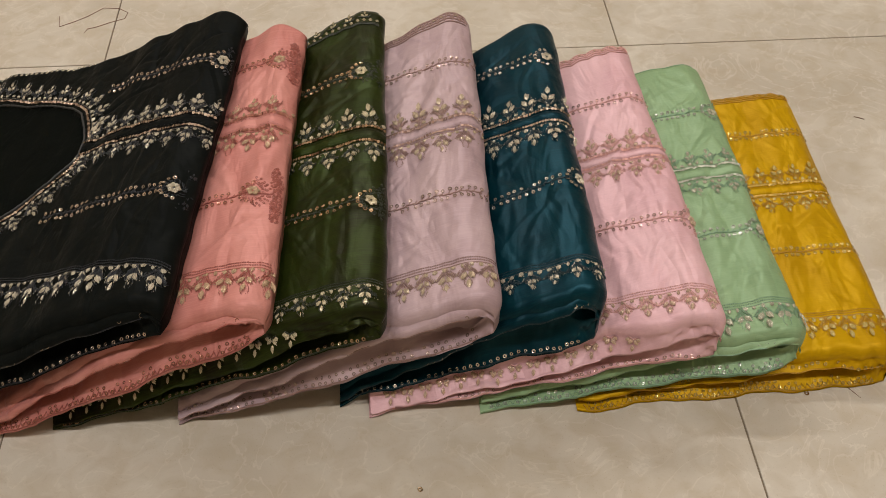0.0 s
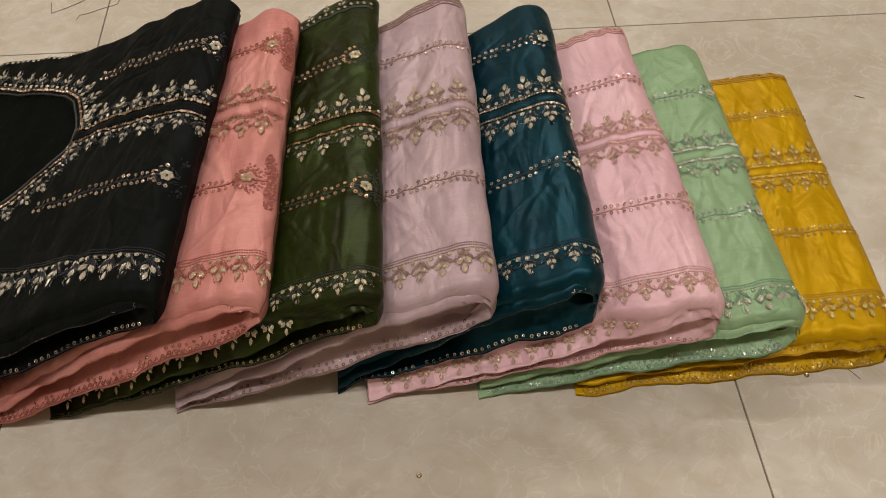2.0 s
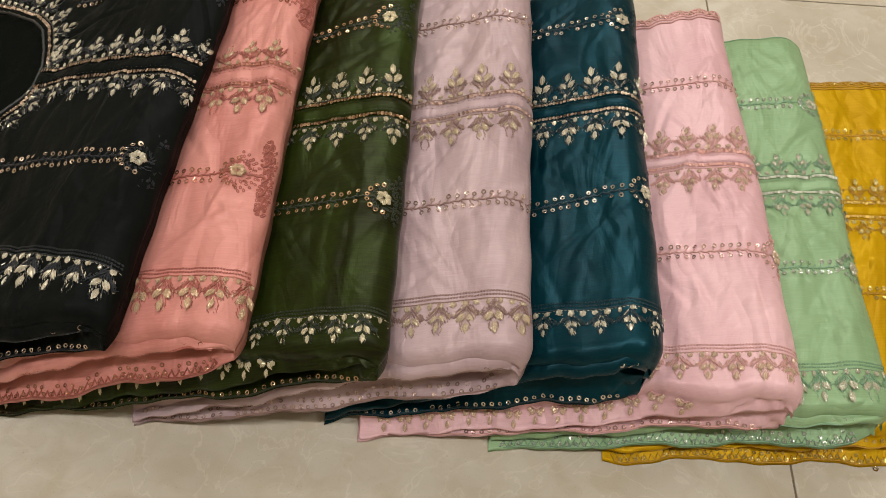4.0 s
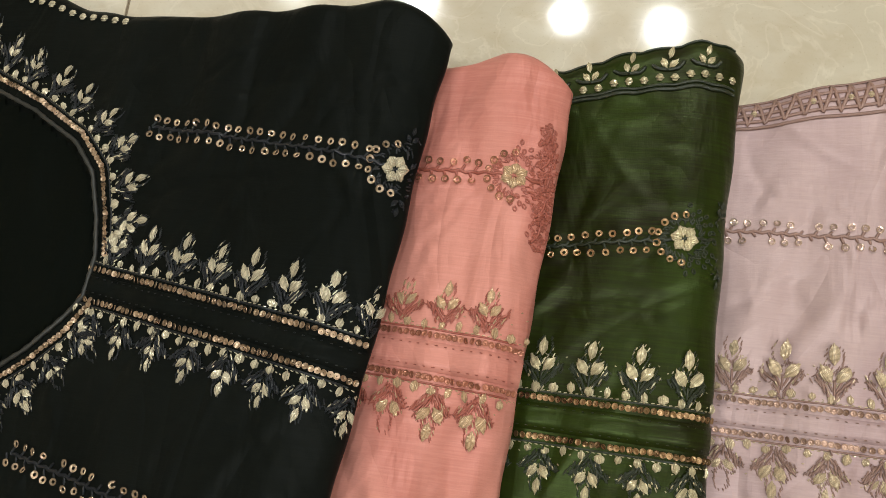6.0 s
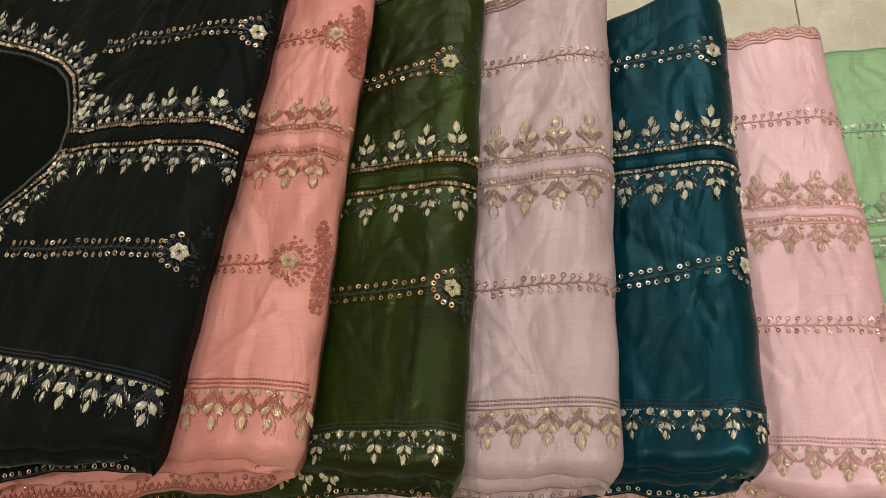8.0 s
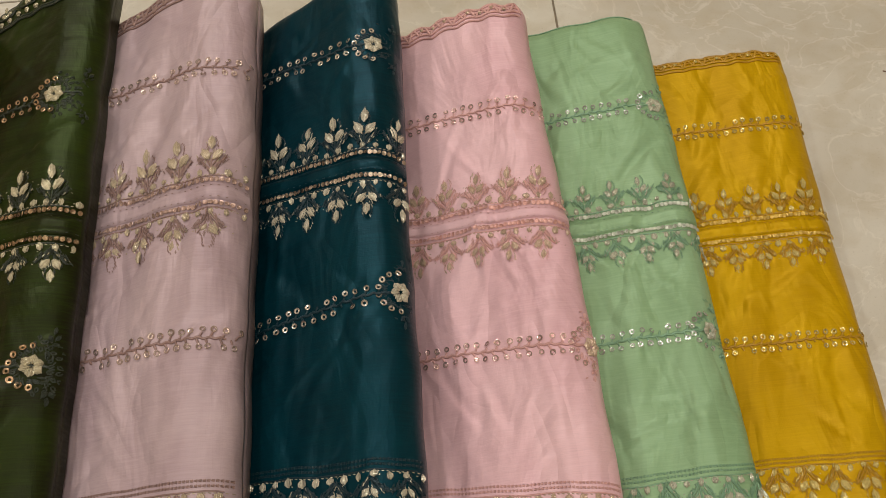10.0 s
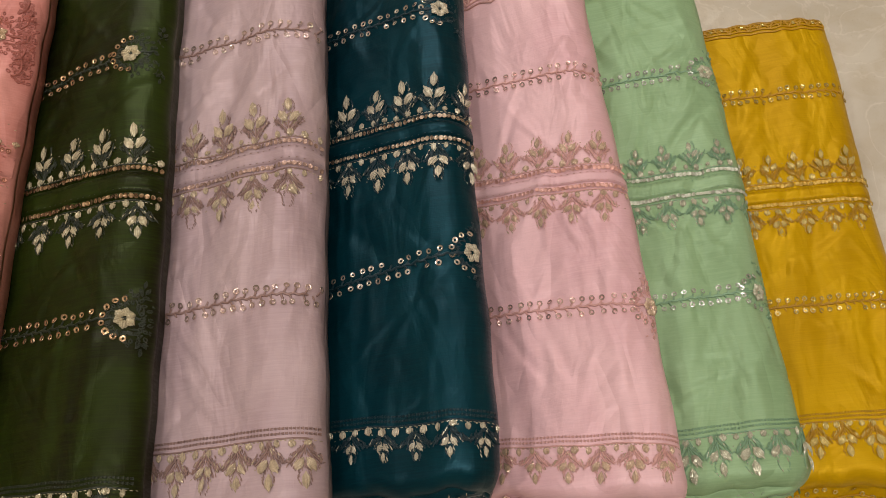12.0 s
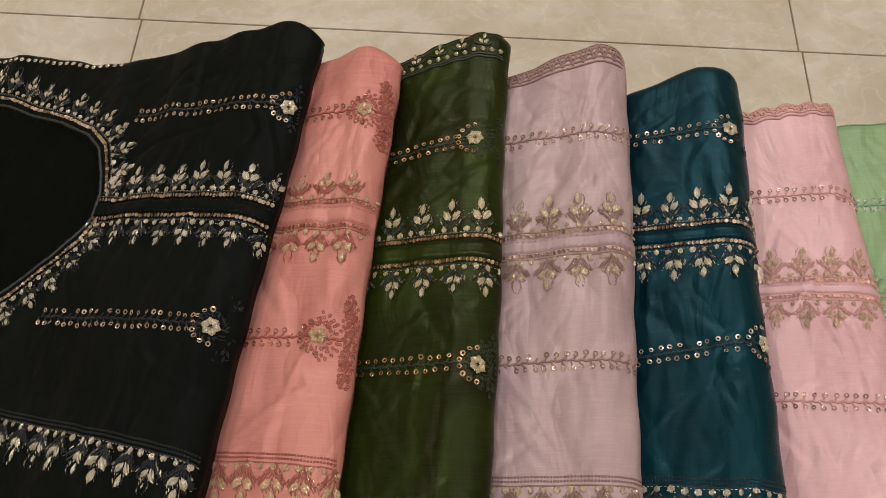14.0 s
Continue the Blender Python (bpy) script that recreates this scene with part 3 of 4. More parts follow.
# ---- embroidery ----
def sequin_data(r, seg=12, hole=0.36):
    v, f = [], []
    for rad, z in ((hole * r, 0.0002), ((hole + 0.08) * r, 0.00005), (0.8 * r, 0.00025), (r, 0.0006), (r, 0.00022)):
        v += [(rad * math.cos(2 * math.pi * k / seg), rad * math.sin(2 * math.pi * k / seg), z) for k in range(seg)]
    for c in range(4):
        for k in range(seg):
            a, b = c * seg + k, c * seg + (k + 1) % seg
            f.append((a, a + seg, b + seg, b))
    return v, f


def petal_data(length, width, height, base=(0.0, 0.0), turn=0.0, slant=8.0, strands=8):
    """A padded satin-stitch petal: threads laid side by side from base to tip over a pointed oval, ragged at both ends."""
    v, f, rng = [], [], random.Random(int(turn * 7 + length * 1e6))
    ca, sa = math.cos(radians(turn)), math.sin(radians(turn))
    lean = math.tan(radians(slant))
    pitch = width / strands
    for i in range(strands):
        u = -1 + 2 * (i + 0.5) / strands
        inset = 0.26 * abs(u) ** 1.5
        t0, t1 = inset + rng.uniform(-0.05, 0.06), 1 - inset * 0.9 + rng.uniform(-0.08, 0.07)
        top, thick = height * (1 - 0.55 * u * u) * rng.uniform(0.82, 1.12), pitch * rng.uniform(0.5, 0.68)
        o = len(v)
        for j in range(7):
            t = t0 + (t1 - t0) * j / 6
            full = max(0.05, math.sin(math.pi * min(max(t, 0.02), 0.98))) ** 0.55
            x = u * width * 0.5 * full + (t - 0.5) * length * lean * 0.3
            z = top * max(0.0, math.sin(math.pi * (0.05 + 0.9 * j / 6))) ** 0.7
            th = thick * (0.5 if j in (0, 6) else 1.0)
            for dx, dz in ((-th, -0.5 * th), (-th * 0.4, 0.4 * th), (th * 0.4, 0.4 * th), (th, -0.5 * th)):
                px, py = x + dx, length * t
                v.append((base[0] + px * ca + py * sa, base[1] - px * sa + py * ca, z + dz))
        for j in range(6):
            for k in range(3):
                c = o + j * 4 + k
                f.append((c, c + 1, c + 5, c + 4))
    return v, f


def join(*parts):
    v, f = [], []
    for pv, pf in parts:
        o = len(v)
        v += pv
        f += [tuple(k + o for k in q) for q in pf]
    return v, f


def leaf_data(k=1.0, lean=0.0):
    return join(petal_data(0.0070 * k, 0.0031 * k, 0.0013, (0.0, 0.0060 * k), lean), petal_data(0.0064 * k, 0.0034 * k, 0.0014, (0.0006, 0.0010 * k), 36),
                petal_data(0.0064 * k, 0.0034 * k, 0.0014, (-0.0006, 0.0010 * k), -36))


def flower_data(r, petals=6):
    return join(*[petal_data(r * 0.84, r * 0.72, 0.0016, (0.13 * r * math.sin(2 * math.pi * k / petals), 0.13 * r * math.cos(2 * math.pi * k / petals)), 360 * k / petals, 8.0, 6)
                  for k in range(petals)])


def bead_data(r):
    return petal_data(2.4 * r, 2 * r, 0.7 * r, (0.0, -1.2 * r), 4, 4, 5)


class Gather:
    """Collects many small pieces into one mesh."""

    def __init__(self):
        self.v, self.f = [], []

    def add(self, data, m):
        o = len(self.v)
        self.v += [tuple(m @ Vector(p)) for p in data[0]]
        self.f += [tuple(k + o for k in q) for q in data[1]]

    def tube(self, pts, normals, r, flat=0.7, seg=6):
        o, n = len(self.v), len(pts)
        for i, p in enumerate(pts):
            along = (pts[min(i + 1, n - 1)] - pts[max(i - 1, 0)]).normalized()
            side = along.cross(normals[i]).normalized()
            rr = r * (0.7 if i in (0, n - 1) else (1.14 if i % 2 else 0.84) if r > 0.001 else 1.0)
            for k in range(seg):
                a = 2 * math.pi * k / seg
                self.v.append(tuple(p + side * (rr * math.cos(a)) + normals[i] * (rr * flat * math.sin(a))))
        for i in range(n - 1):
            for k in range(seg):
                a, b = o + i * seg + k, o + i * seg + (k + 1) % seg
                self.f.append((a, b, b + seg, a + seg))
        self.f.append(tuple(o + k for k in range(seg)))
        self.f.append(tuple(o + (n - 1) * seg + k for k in range(seg - 1, -1, -1)))

    def link(self, name, mat, parent, label=""):
        if self.v:
            ob = link_mesh(name, self.v, self.f, mat, parent, name != "bead_stitches", label)
            tagged(ob, kind="stuff")
            return ob


def along(pts, pitch, start=0.0):
    """Places at even steps along a polyline in plan, with the heading there."""
    left = start
    for (ax, ay), (bx, by) in zip(pts, pts[1:]):
        length = math.hypot(bx - ax, by - ay)
        while left <= length:
            k = left / length
            yield ax + (bx - ax) * k, ay + (by - ay) * k, math.degrees(math.atan2(by - ay, bx - ax))
            left += pitch
        left -= length


class Needle:
    """Lays embroidery on one garment."""

    def __init__(self, g):
        self.g, tone = g, g.spec["tone"]
        self.rng = random.Random(50 + g.index)
        deep = tone in ("black", "olive", "teal")
        self.gold = thread(tone + "_gold_thread", GOLD[tone], 0.5 if deep else 0.3, 0.24, 0.45, 0.6 if deep else 0.38)
        self.silk = thread(tone + "_silk_thread", THREAD[tone], 0.08, 0.4, 0.7, 0.35)
        self.foil = foil(tone + "_chain_foil", FOIL[tone], 0.26 if deep else 0.34, 0.85 if deep else 0.45, 0.2 if deep else 0.6)
        self.disc = foil(tone + "_sequin_foil", DISC[tone], 0.16, 0.85 if deep else 0.7, 0.32 if deep else 0.5)
        self.beads, self.threads, self.chain = Gather(), Gather(), Gather()
        self.meshes = {}
        for name, data, mat in (("sequin", sequin_data(0.00158, 12, 0.42), self.disc), ("leaf_a", leaf_data(1.04, 0), self.gold), ("leaf_b", leaf_data(1.0, 7), self.gold),
                                ("leaf_c", leaf_data(1.07, -6), self.gold), ("leaf_dull", leaf_data(0.9, 8), self.silk), ("flower", flower_data(0.0058), self.gold)):
            me = bpy.data.meshes.new(name)
            me.from_pydata(data[0], [], data[1])
            me.materials.append(mat)
            if name == "sequin":
                me.shade_smooth()
            self.meshes[name] = me
        self.small = sequin_data(0.0013, 10, 0.1)
        self.bead = bead_data(0.0016)

    def d_of(self, x, y):
        return x - float(self.g.x(0.0, y))

    def put(self, name, mesh, m, lower=False):
        ob = new(name, self.meshes[mesh])
        ob.parent = self.g.lower if lower else self.g.upper
        ob.matrix_basis = m
        return ob

    def on(self, x, y, heading, lift=0.0003):
        return self.g.frame_at(self.d_of(x, y), y, heading, lift)

    def inside(self, x, y):
        d = self.d_of(x, y)
        return -self.g.spec["w"] < d < -0.0008 and self.g.yf + 0.0005 < y < self.g.yb - 0.0005

    def line(self, pts, r, step=0.0025, flat=0.7, lift=0.0, gather=None):
        ps, ns = [], []
        for x, y, _ in along(pts, step):
            if self.inside(x, y):
                p, nrm = self.g.point(self.d_of(x, y), y, lift + r * 0.4)
                ps.append(p)
                ns.append(nrm)
        if len(ps) > 1:
            (gather or self.threads).tube(ps, ns, r, flat)

    def chain_stitch(self, pts):
        """A cord of small loops, two slanting stitches to each."""
        for x, y, a in along(pts, 0.0017):
            for s in (-1, 1):
                c, q = math.cos(radians(a + s * 32)), math.sin(radians(a + s * 32))
                ox, oy = -math.sin(radians(a)) * 0.00045 * s, math.cos(radians(a)) * 0.00045 * s
                self.line([(x + ox, y + oy), (x + ox - c * 0.0015 * s * s, y + oy - q * 0.0015)], 0.00045, 0.0007)

    def sequin(self, x, y, tilt=12):
        if self.inside(x, y):
            r = self.rng
            m = self.on(x, y, r.uniform(0, 360)) @ pose(0, 0, 0, r.gauss(0, tilt), r.gauss(0, tilt), 0)
            self.put("sequin", "sequin", m @ Matrix.Scale(r.uniform(0.9, 1.08), 4))

    def leaf(self, x, y, heading, k=1.0, dull=False):
        if self.inside(x, y):
            r = self.rng
            m = self.on(x, y, heading + r.gauss(0, 2.2), 0.0002) @ pose(0, 0, 0, r.gauss(0, 4), r.gauss(0, 5), 0)
            self.put("leaf_motif", "leaf_dull" if dull else r.choice(("leaf_a", "leaf_b", "leaf_c")), m @ Matrix.Scale(k * r.uniform(0.92, 1.05), 4))

    def border(self, pts, side, chain=True, pitch=0.0165, start=0.005, reach=0.0225, double=False):
        """A band along pts: sequin chain or cord, beads, thread swags and leaf buds that point to one side."""
        r = self.rng
        if chain:
            for x, y, a in along(pts, 0.0023):
                if self.inside(x, y):
                    m = self.on(x, y, a, 0.0006) @ pose(0, 0, 0, r.gauss(14, 12), r.gauss(0, 15), 0)
                    self.chain.add(self.small, m)
        else:
            self.chain_stitch(pts)
        if double:
            self.chain_stitch([(x, y + 0.0022) for x, y in pts])
        def out(x, y, a, far, slide=0.0):
            n = radians(a + 90 * side)
            t = radians(a)
            return x + math.cos(n) * far + math.cos(t) * slide, y + math.sin(n) * far + math.sin(t) * slide
        self.line([out(x, y, a, 0.0023) for x, y, a in along(pts, 0.003)], 0.0004)
        # running stitch of metal thread beside the chain, and loose knots between the buds
        for x, y, a in along(pts, 0.0021):
            self.line([out(x, y, a, 0.0029), out(x, y, a, 0.0031, 0.0013)], 0.00024, 0.0006, 0.8, 0.0, self.beads)
        for x, y, a in along(pts, 0.0031, 0.0017):
            far, slide = r.uniform(0.0035, reach * 0.72), r.uniform(-0.001, 0.001)
            self.line([out(x, y, a, far, slide), out(x, y, a, far + r.uniform(-0.0007, 0.0007), slide + 0.0008)], 0.00026, 0.0004, 0.8, 0.0, self.beads)
        for x, y, a in along(pts, 0.0066, 0.001):
            bx, by = out(x, y, a, 0.0046 + r.gauss(0, 0.0003))
            if self.inside(bx, by):
                self.beads.add(self.bead, self.on(bx, by, a + 90 + r.uniform(-20, 20)) @ Matrix.Diagonal((r.uniform(0.7, 1.25), r.uniform(0.8, 1.35), r.uniform(0.7, 1.1), 1)))
        k = (reach - 0.0095) / 0.0126
        for x, y, a in along(pts, pitch, start):
            lx, ly = out(x, y, a, reach - 0.0126 * k)
            self.leaf(lx, ly, a + 90 * side, k)
            for s in (-1, 1):
                arc, vein = [], []
                for q in range(6):
                    t = q / 5
                    arc.append(out(x, y, a, reach - 0.0168 * k + 0.0078 * k * t ** 0.8, s * (0.0004 + 0.0064 * t)))
                    vein.append(out(x, y, a, reach - 0.0142 * k + 0.0082 * k * t, s * (0.0006 + 0.0046 * t)))
                self.line([(px + r.gauss(0, 0.00022), py + r.gauss(0, 0.00022)) for px, py in arc], 0.0006, 0.0006, 0.7)
                self.line(vein, 0.0005, 0.0013, 0.8)
                for q in range(7):
                    t = q / 6
                    px, py = out(x, y, a, reach - 0.0182 * k + 0.0078 * k * t ** 0.8, s * (0.0012 + 0.0068 * t))
                    ex, ey = out(x, y, a, reach - 0.0172 * k + 0.0078 * k * t ** 0.8, s * (0.0004 + 0.0062 * t))
                    self.line([(px, py), (ex, ey)], 0.0003, 0.0005)
            self.line([out(x, y, a, 0.006 + (reach - 0.0185) * t) for t in (0, 0.5, 1)], 0.0005, 0.0012)
            # short slanting stitches that bed each petal, most in silk and a few in metal thread
            for length, width, by, turn in ((0.0072, 0.0040, 0.0058, 0), (0.0066, 0.0037, 0.0012, 44), (0.0066, 0.0037, 0.0012, -42)):
                ca, sa = math.cos(radians(turn)), math.sin(radians(turn))
                for q in range(18):
                    t = (q % 9 + r.uniform(0.1, 0.9)) / 9
                    w = (width * 0.5 * (1 - (2 * t - 1) ** 2) ** 0.5 + r.uniform(0.0, 0.0007)) * (1 if q < 9 else -1)
                    py = length * t
                    far, slide = reach - 0.0126 * k + (by - w * sa + py * ca) * k, -side * (w * ca + py * sa) * k
                    n = r.uniform(0.0006, 0.0011)
                    self.line([out(x, y, a, far - n, slide - 0.4 * n), out(x, y, a, far + n, slide + 0.4 * n)], 0.00027, 0.0006, 0.9, 0.0,
                              self.beads if r.random() < 0.2 else self.threads)
            # loose fill of the swag
            for q in range(64 if self.g.spec["tone"] == "peach" else 44):
                t, s = r.random(), r.choice((-1, 1))
                far, slide = reach - 0.0176 * k + 0.0078 * k * t ** 0.8 + r.gauss(0, 0.0009), s * (0.0004 + 0.0068 * t) + r.gauss(0, 0.0005)
                n = r.uniform(0.0007, 0.0014)
                self.line([out(x, y, a, far - n, slide - s * 0.5 * n), out(x, y, a, far + n, slide + s * 0.5 * n)], 0.0003, 0.0006, 0.9, 0.0006,
                          self.beads if r.random() < 0.12 else self.threads)

    def row(self, y, d0, d1, flower=None, gap=0.0039, pitch=0.0051):
        """A double row of sequins along a stitched stem, with a flower near the fold."""
        g, r = self.g, self.rng
        n = int((d1 - d0) / pitch)
        for k in range(n + 1):
            d = d0 + k * pitch
            if flower is not None and d > flower - 0.0125:
                continue
            for s in (-1, 1):
                yc = float(g.slant(d, y))
                yy = yc + s * gap + r.gauss(0, 0.0003)
                dd = d + (0.0012 if s > 0 else -0.0004) + r.gauss(0, 0.0003)
                x = float(g.x(dd, yy))
                if r.random() < 0.96:
                    self.sequin(x, yy)
                stem = float(g.x(dd - 0.0016, yc)), yc
                self.line([stem, (x - 0.0002, yy - s * 0.0012)], 0.0006, 0.0008)
        pts = []
        for k in range(int((d1 - d0) / 0.0026)):
            d = d0 + k * 0.0026
            yy = float(g.slant(d, y)) + (0.0005 if k % 2 else -0.0005)
            pts.append((float(g.x(d, yy)), yy))
        self.line(pts, 0.0007, 0.0011)
        if flower is not None:
            y = float(g.slant(flower, y))
            x = float(g.x(flower, y))
            m = self.on(x, y, r.uniform(0, 360), 0.0002)
            self.put("flower_motif", "flower", m)
            for k in range(8):
                a = radians(92 + 176 * k / 7)
                fx, fy = x + 0.0102 * math.cos(a), y + 0.0098 * math.sin(a)
                self.sequin(fx, fy)
                self.line([(x + 0.0058 * math.cos(a), y + 0.0058 * math.sin(a)), (x + 0.0085 * math.cos(a), y + 0.0082 * math.sin(a))], 0.0004, 0.0008)
            for k in range(60):
                a, r0 = r.uniform(0, 6.28), r.uniform(0.0058, 0.0088)
                self.line([(x + r0 * math.cos(a), y + r0 * math.sin(a)), (x + (r0 + 0.0016) * math.cos(a + 0.25), y + (r0 + 0.0016) * math.sin(a + 0.25))], 0.00035, 0.0007)
            for s in (-1, 1):
                lx, ly = float(g.x(-0.0045, y + s * 0.009)), y + s * 0.011
                self.leaf(lx, ly, 90 * s, 0.66, True)
                for q in range(8):
                    px, py = lx + r.gauss(0, 0.0022), ly + r.gauss(0, 0.004)
                    a = r.uniform(0, 3.14)
                    self.line([(px, py), (px + 0.0018 * math.cos(a), py + 0.0018 * math.sin(a))], 0.0004, 0.0008)

    def loop(self, x, y, a, size):
        """One small oval loop stitch."""
        c, s = math.cos(a), math.sin(a)
        ring = [(size * math.cos(k * math.pi / 3), 0.6 * size * math.sin(k * math.pi / 3)) for k in range(7)]
        self.line([(x + u * c - v * s, y + u * s + v * c) for u, v in ring], 0.00038, size * 0.8)

    def spray(self, y, flower):
        """Loop stitches round a flower and worked leaves that climb the fold beside it."""
        g, r = self.g, self.rng
        y = float(g.slant(flower, y))
        x = float(g.x(flower, y))
        for radius, n in ((0.0078, 16), (0.0104, 20), (0.0128, 22)):
            for k in range(n):
                a = 2 * math.pi * k / n
                if radius > 0.008 and math.cos(a) < -0.1:
                    continue
                self.loop(x + radius * math.cos(a) + r.gauss(0, 0.0004), y + radius * 1.06 * math.sin(a) + r.gauss(0, 0.0004), a + r.gauss(0, 0.4), 0.0011)
        if g.spec["tone"] == "olive":
            return
        edge = float(g.x(-0.0045, y))
        for up, tall, wide in ((-0.0215, 0.0062, 0.0034), (-0.0115, 0.0056, 0.0040), (-0.001, 0.0056, 0.0032), (0.0095, 0.0058, 0.0040), (0.0195, 0.0060, 0.0032)):
            cx, cy = max(edge, x + 0.0105) - 0.0012 * abs(up) / 0.02, y + up
            for share in (1.0, 0.62, 0.25):
                n = max(4, int(15 * share))
                for k in range(n):
                    a = 2 * math.pi * k / n
                    self.loop(cx + wide * share * math.cos(a) + r.gauss(0, 0.0005), cy + tall * share * math.sin(a) + r.gauss(0, 0.0005), a + 1.57 + r.gauss(0, 0.5), r.uniform(0.0008, 0.0012))
            self.line([(cx - 0.003, cy - 0.004), (cx, cy), (cx + 0.001, cy + tall)], 0.0006, 0.0012)
            if r.random() < 0.7:
                self.leaf(cx, cy - 0.003, 90 + r.gauss(0, 15), 0.5, True)

    def front_pose(self, d, upper, share, down):
        """A pose on the front face of a fold; share runs from its lower edge (0) to its upper edge (1)."""
        g = self.g
        cap = g.cap_upper if upper else g.cap_lower
        i = int(np.clip(np.searchsorted(g.d, d) - 1, 0, len(g.d) - 2))
        u = float((d - g.d[i]) / (g.d[i + 1] - g.d[i]))
        t = (1 - share) * CAP
        q = int(min(t, CAP - 1))
        t -= q
        c00, c01, c10, c11 = (Vector(cap[i + m, q + n]) for m, n in ((0, 0), (0, 1), (1, 0), (1, 1)))
        p = c00.lerp(c01, t).lerp(c10.lerp(c11, t), u)
        across, fall = (c10.lerp(c11, t) - c00.lerp(c01, t)), (c01 - c00)
        nrm = fall.cross(across).normalized()
        if nrm.y > 0:
            nrm = -nrm
        if down:
            fall = Vector(cap[i, CAP]) - Vector(cap[i, 0])
            nrm = fall.cross(across).normalized()
            nrm = -nrm if nrm.y > 0 else nrm
            p = p + nrm * 0.0012
        h = fall.normalized() if down else across.normalized()
        yv = (h - nrm * h.dot(nrm)).normalized()
        height = (Vector(cap[i, 0]) - Vector(cap[i, CAP])).length
        return Matrix.Translation(p + nrm * 0.0003) @ Matrix((yv.cross(nrm), yv, nrm)).transposed().to_4x4(), height

    def front_rows(self, leaves):
        g, r = self.g, self.rng
        w = g.spec["w"]
        for upper in (True, False):
            d = -0.014
            if leaves and upper:
                d = -0.07
                while d > -w + 0.012:
                    m, h = self.front_pose(d, True, 0.96, True)
                    k = min(0.9, h / 0.0135)
                    if k > 0.3:
                        self.put("leaf_motif", r.choice(("leaf_a", "leaf_b", "leaf_c")), m @ Matrix.Scale(k, 4))
                        for s in (-1, 1):
                            q = m @ Vector((s * 0.004, -0.001, 0.0006))
                            e = m @ Vector((0, 0.001, 0.0006))
                            self.threads.tube([e, e.lerp(q, 0.5), q], [m.to_3x3() @ Vector((0, 0, 1))] * 3, 0.0007)
                            self.beads.add(self.bead, m @ pose(s * 0.004, 0.0015, 0.0))
                    d -= 0.0145 + r.gauss(0, 0.0004)
                continue
            while d > -w + 0.008:
                m, h = self.front_pose(d, upper, 0.14, False)
                if upper and h < 0.009:
                    m, h = self.front_pose(d, upper, 0.55, False)
                if h > 0.0028 and r.random() < 0.93:
                    k = min(1.0, h / 0.0042)
                    self.put("sequin", "sequin", m @ pose(0, 0, 0.0002, r.gauss(0, 10), r.gauss(0, 10), r.uniform(0, 360)) @ Matrix.Scale(k * r.uniform(0.85, 1.05), 4), not upper)
                    if h > 0.007 and not upper and g.spec["tone"] in ("peach", "mint", "yellow", "lilac") and r.random() < 0.8:
                        m2, _ = self.front_pose(d - 0.0025, upper, 0.14 + 0.0038 / h, False)
                        self.put("sequin", "sequin", m2 @ pose(0, 0, 0.0002, r.gauss(0, 12), r.gauss(0, 12), r.uniform(0, 360)) @ Matrix.Scale(r.uniform(0.75, 1.0), 4), True)
                d -= 0.0055 + r.gauss(0, 0.0004)
            if not upper and g.spec["tone"] in ("peach", "mint", "yellow"):
                ps, ns = [], []
                for k, d in enumerate(np.arange(-0.012, -w + 0.006, -0.0024)):
                    m, h = self.front_pose(float(d), False, 0.2, False)
                    m, h = self.front_pose(float(d), False, min(0.8, (0.0018 + 0.0036 * (k % 2)) / max(h, 0.001)), False)
                    ps.append(m.translation)
                    ns.append(m.to_3x3() @ Vector((0, 0, 1)))
                self.threads.tube(ps, ns, 0.0007)
            ps, ns = [], []
            for d in np.arange(-0.014, -w + 0.006, -0.004):
                m, h = self.front_pose(float(d), upper, 0.06, False)
                ps.append(m.translation)
                ns.append(m.to_3x3() @ Vector((0, 0, 1)))
            self.threads.tube(ps, ns, 0.0006)

    def placket(self, d0):
        g, rows = self.g, self.g.spec["rows"]
        y0, y1 = rows[5] + 0.0022, rows[6] - 0.0022
        ds = np.concatenate((np.arange(d0, -0.02, 0.003), np.linspace(-0.02, -0.0008, 10)))
        v, f = [], []
        for d in ds:
            for q, lift in ((0, -0.0004), (0.02, 0.0006), (0.35, 0.0009), (0.65, 0.0009), (0.98, 0.0006), (1, -0.0004)):
                v.append(tuple(g.point(float(d), float(g.slant(float(d), y0 + (y1 - y0) * q)), lift)[0]))
        for i in range(len(ds) - 1):
            for j in range(5):
                a = i * 6 + j
                f.append((a, a + 6, a + 7, a + 1))
        link_mesh("placket", v, f, g.cloth, g.root, True)
        for q in (0.14, 0.86):
            yy = y0 + (y1 - y0) * q
            k = 0
            for x, y, a in along([(float(g.x(d, g.slant(d, yy))), float(g.slant(d, yy))) for d in np.linspace(d0, -0.001, 30)], 0.0017):
                k += 1
                if k % 2 and self.inside(x, y):
                    self.line([(x, y), (x + 0.001, y)], 0.00022, 0.0005, 0.6, 0.0009)

    def back_edging(self, kind):
        g, r, rows = self.g, self.rng, self.g.spec["rows"]
        y0, y1 = rows[9], rows[10]
        def level(yy, d0=-0.14):
            return [(float(g.x(d, yy)), yy) for d in np.arange(d0, -0.001, 0.004)]
        if kind == "leaf":
            self.line(level(y0), 0.0009)
            self.line(level(y0 + 0.002), 0.0007)
            self.line(level(y1 - 0.0015), 0.0008)
            for x, y, a in along(level(y0 + 0.0055), 0.0058):
                if self.inside(x, y):
                    self.beads.add(self.bead, self.on(x, y, a))
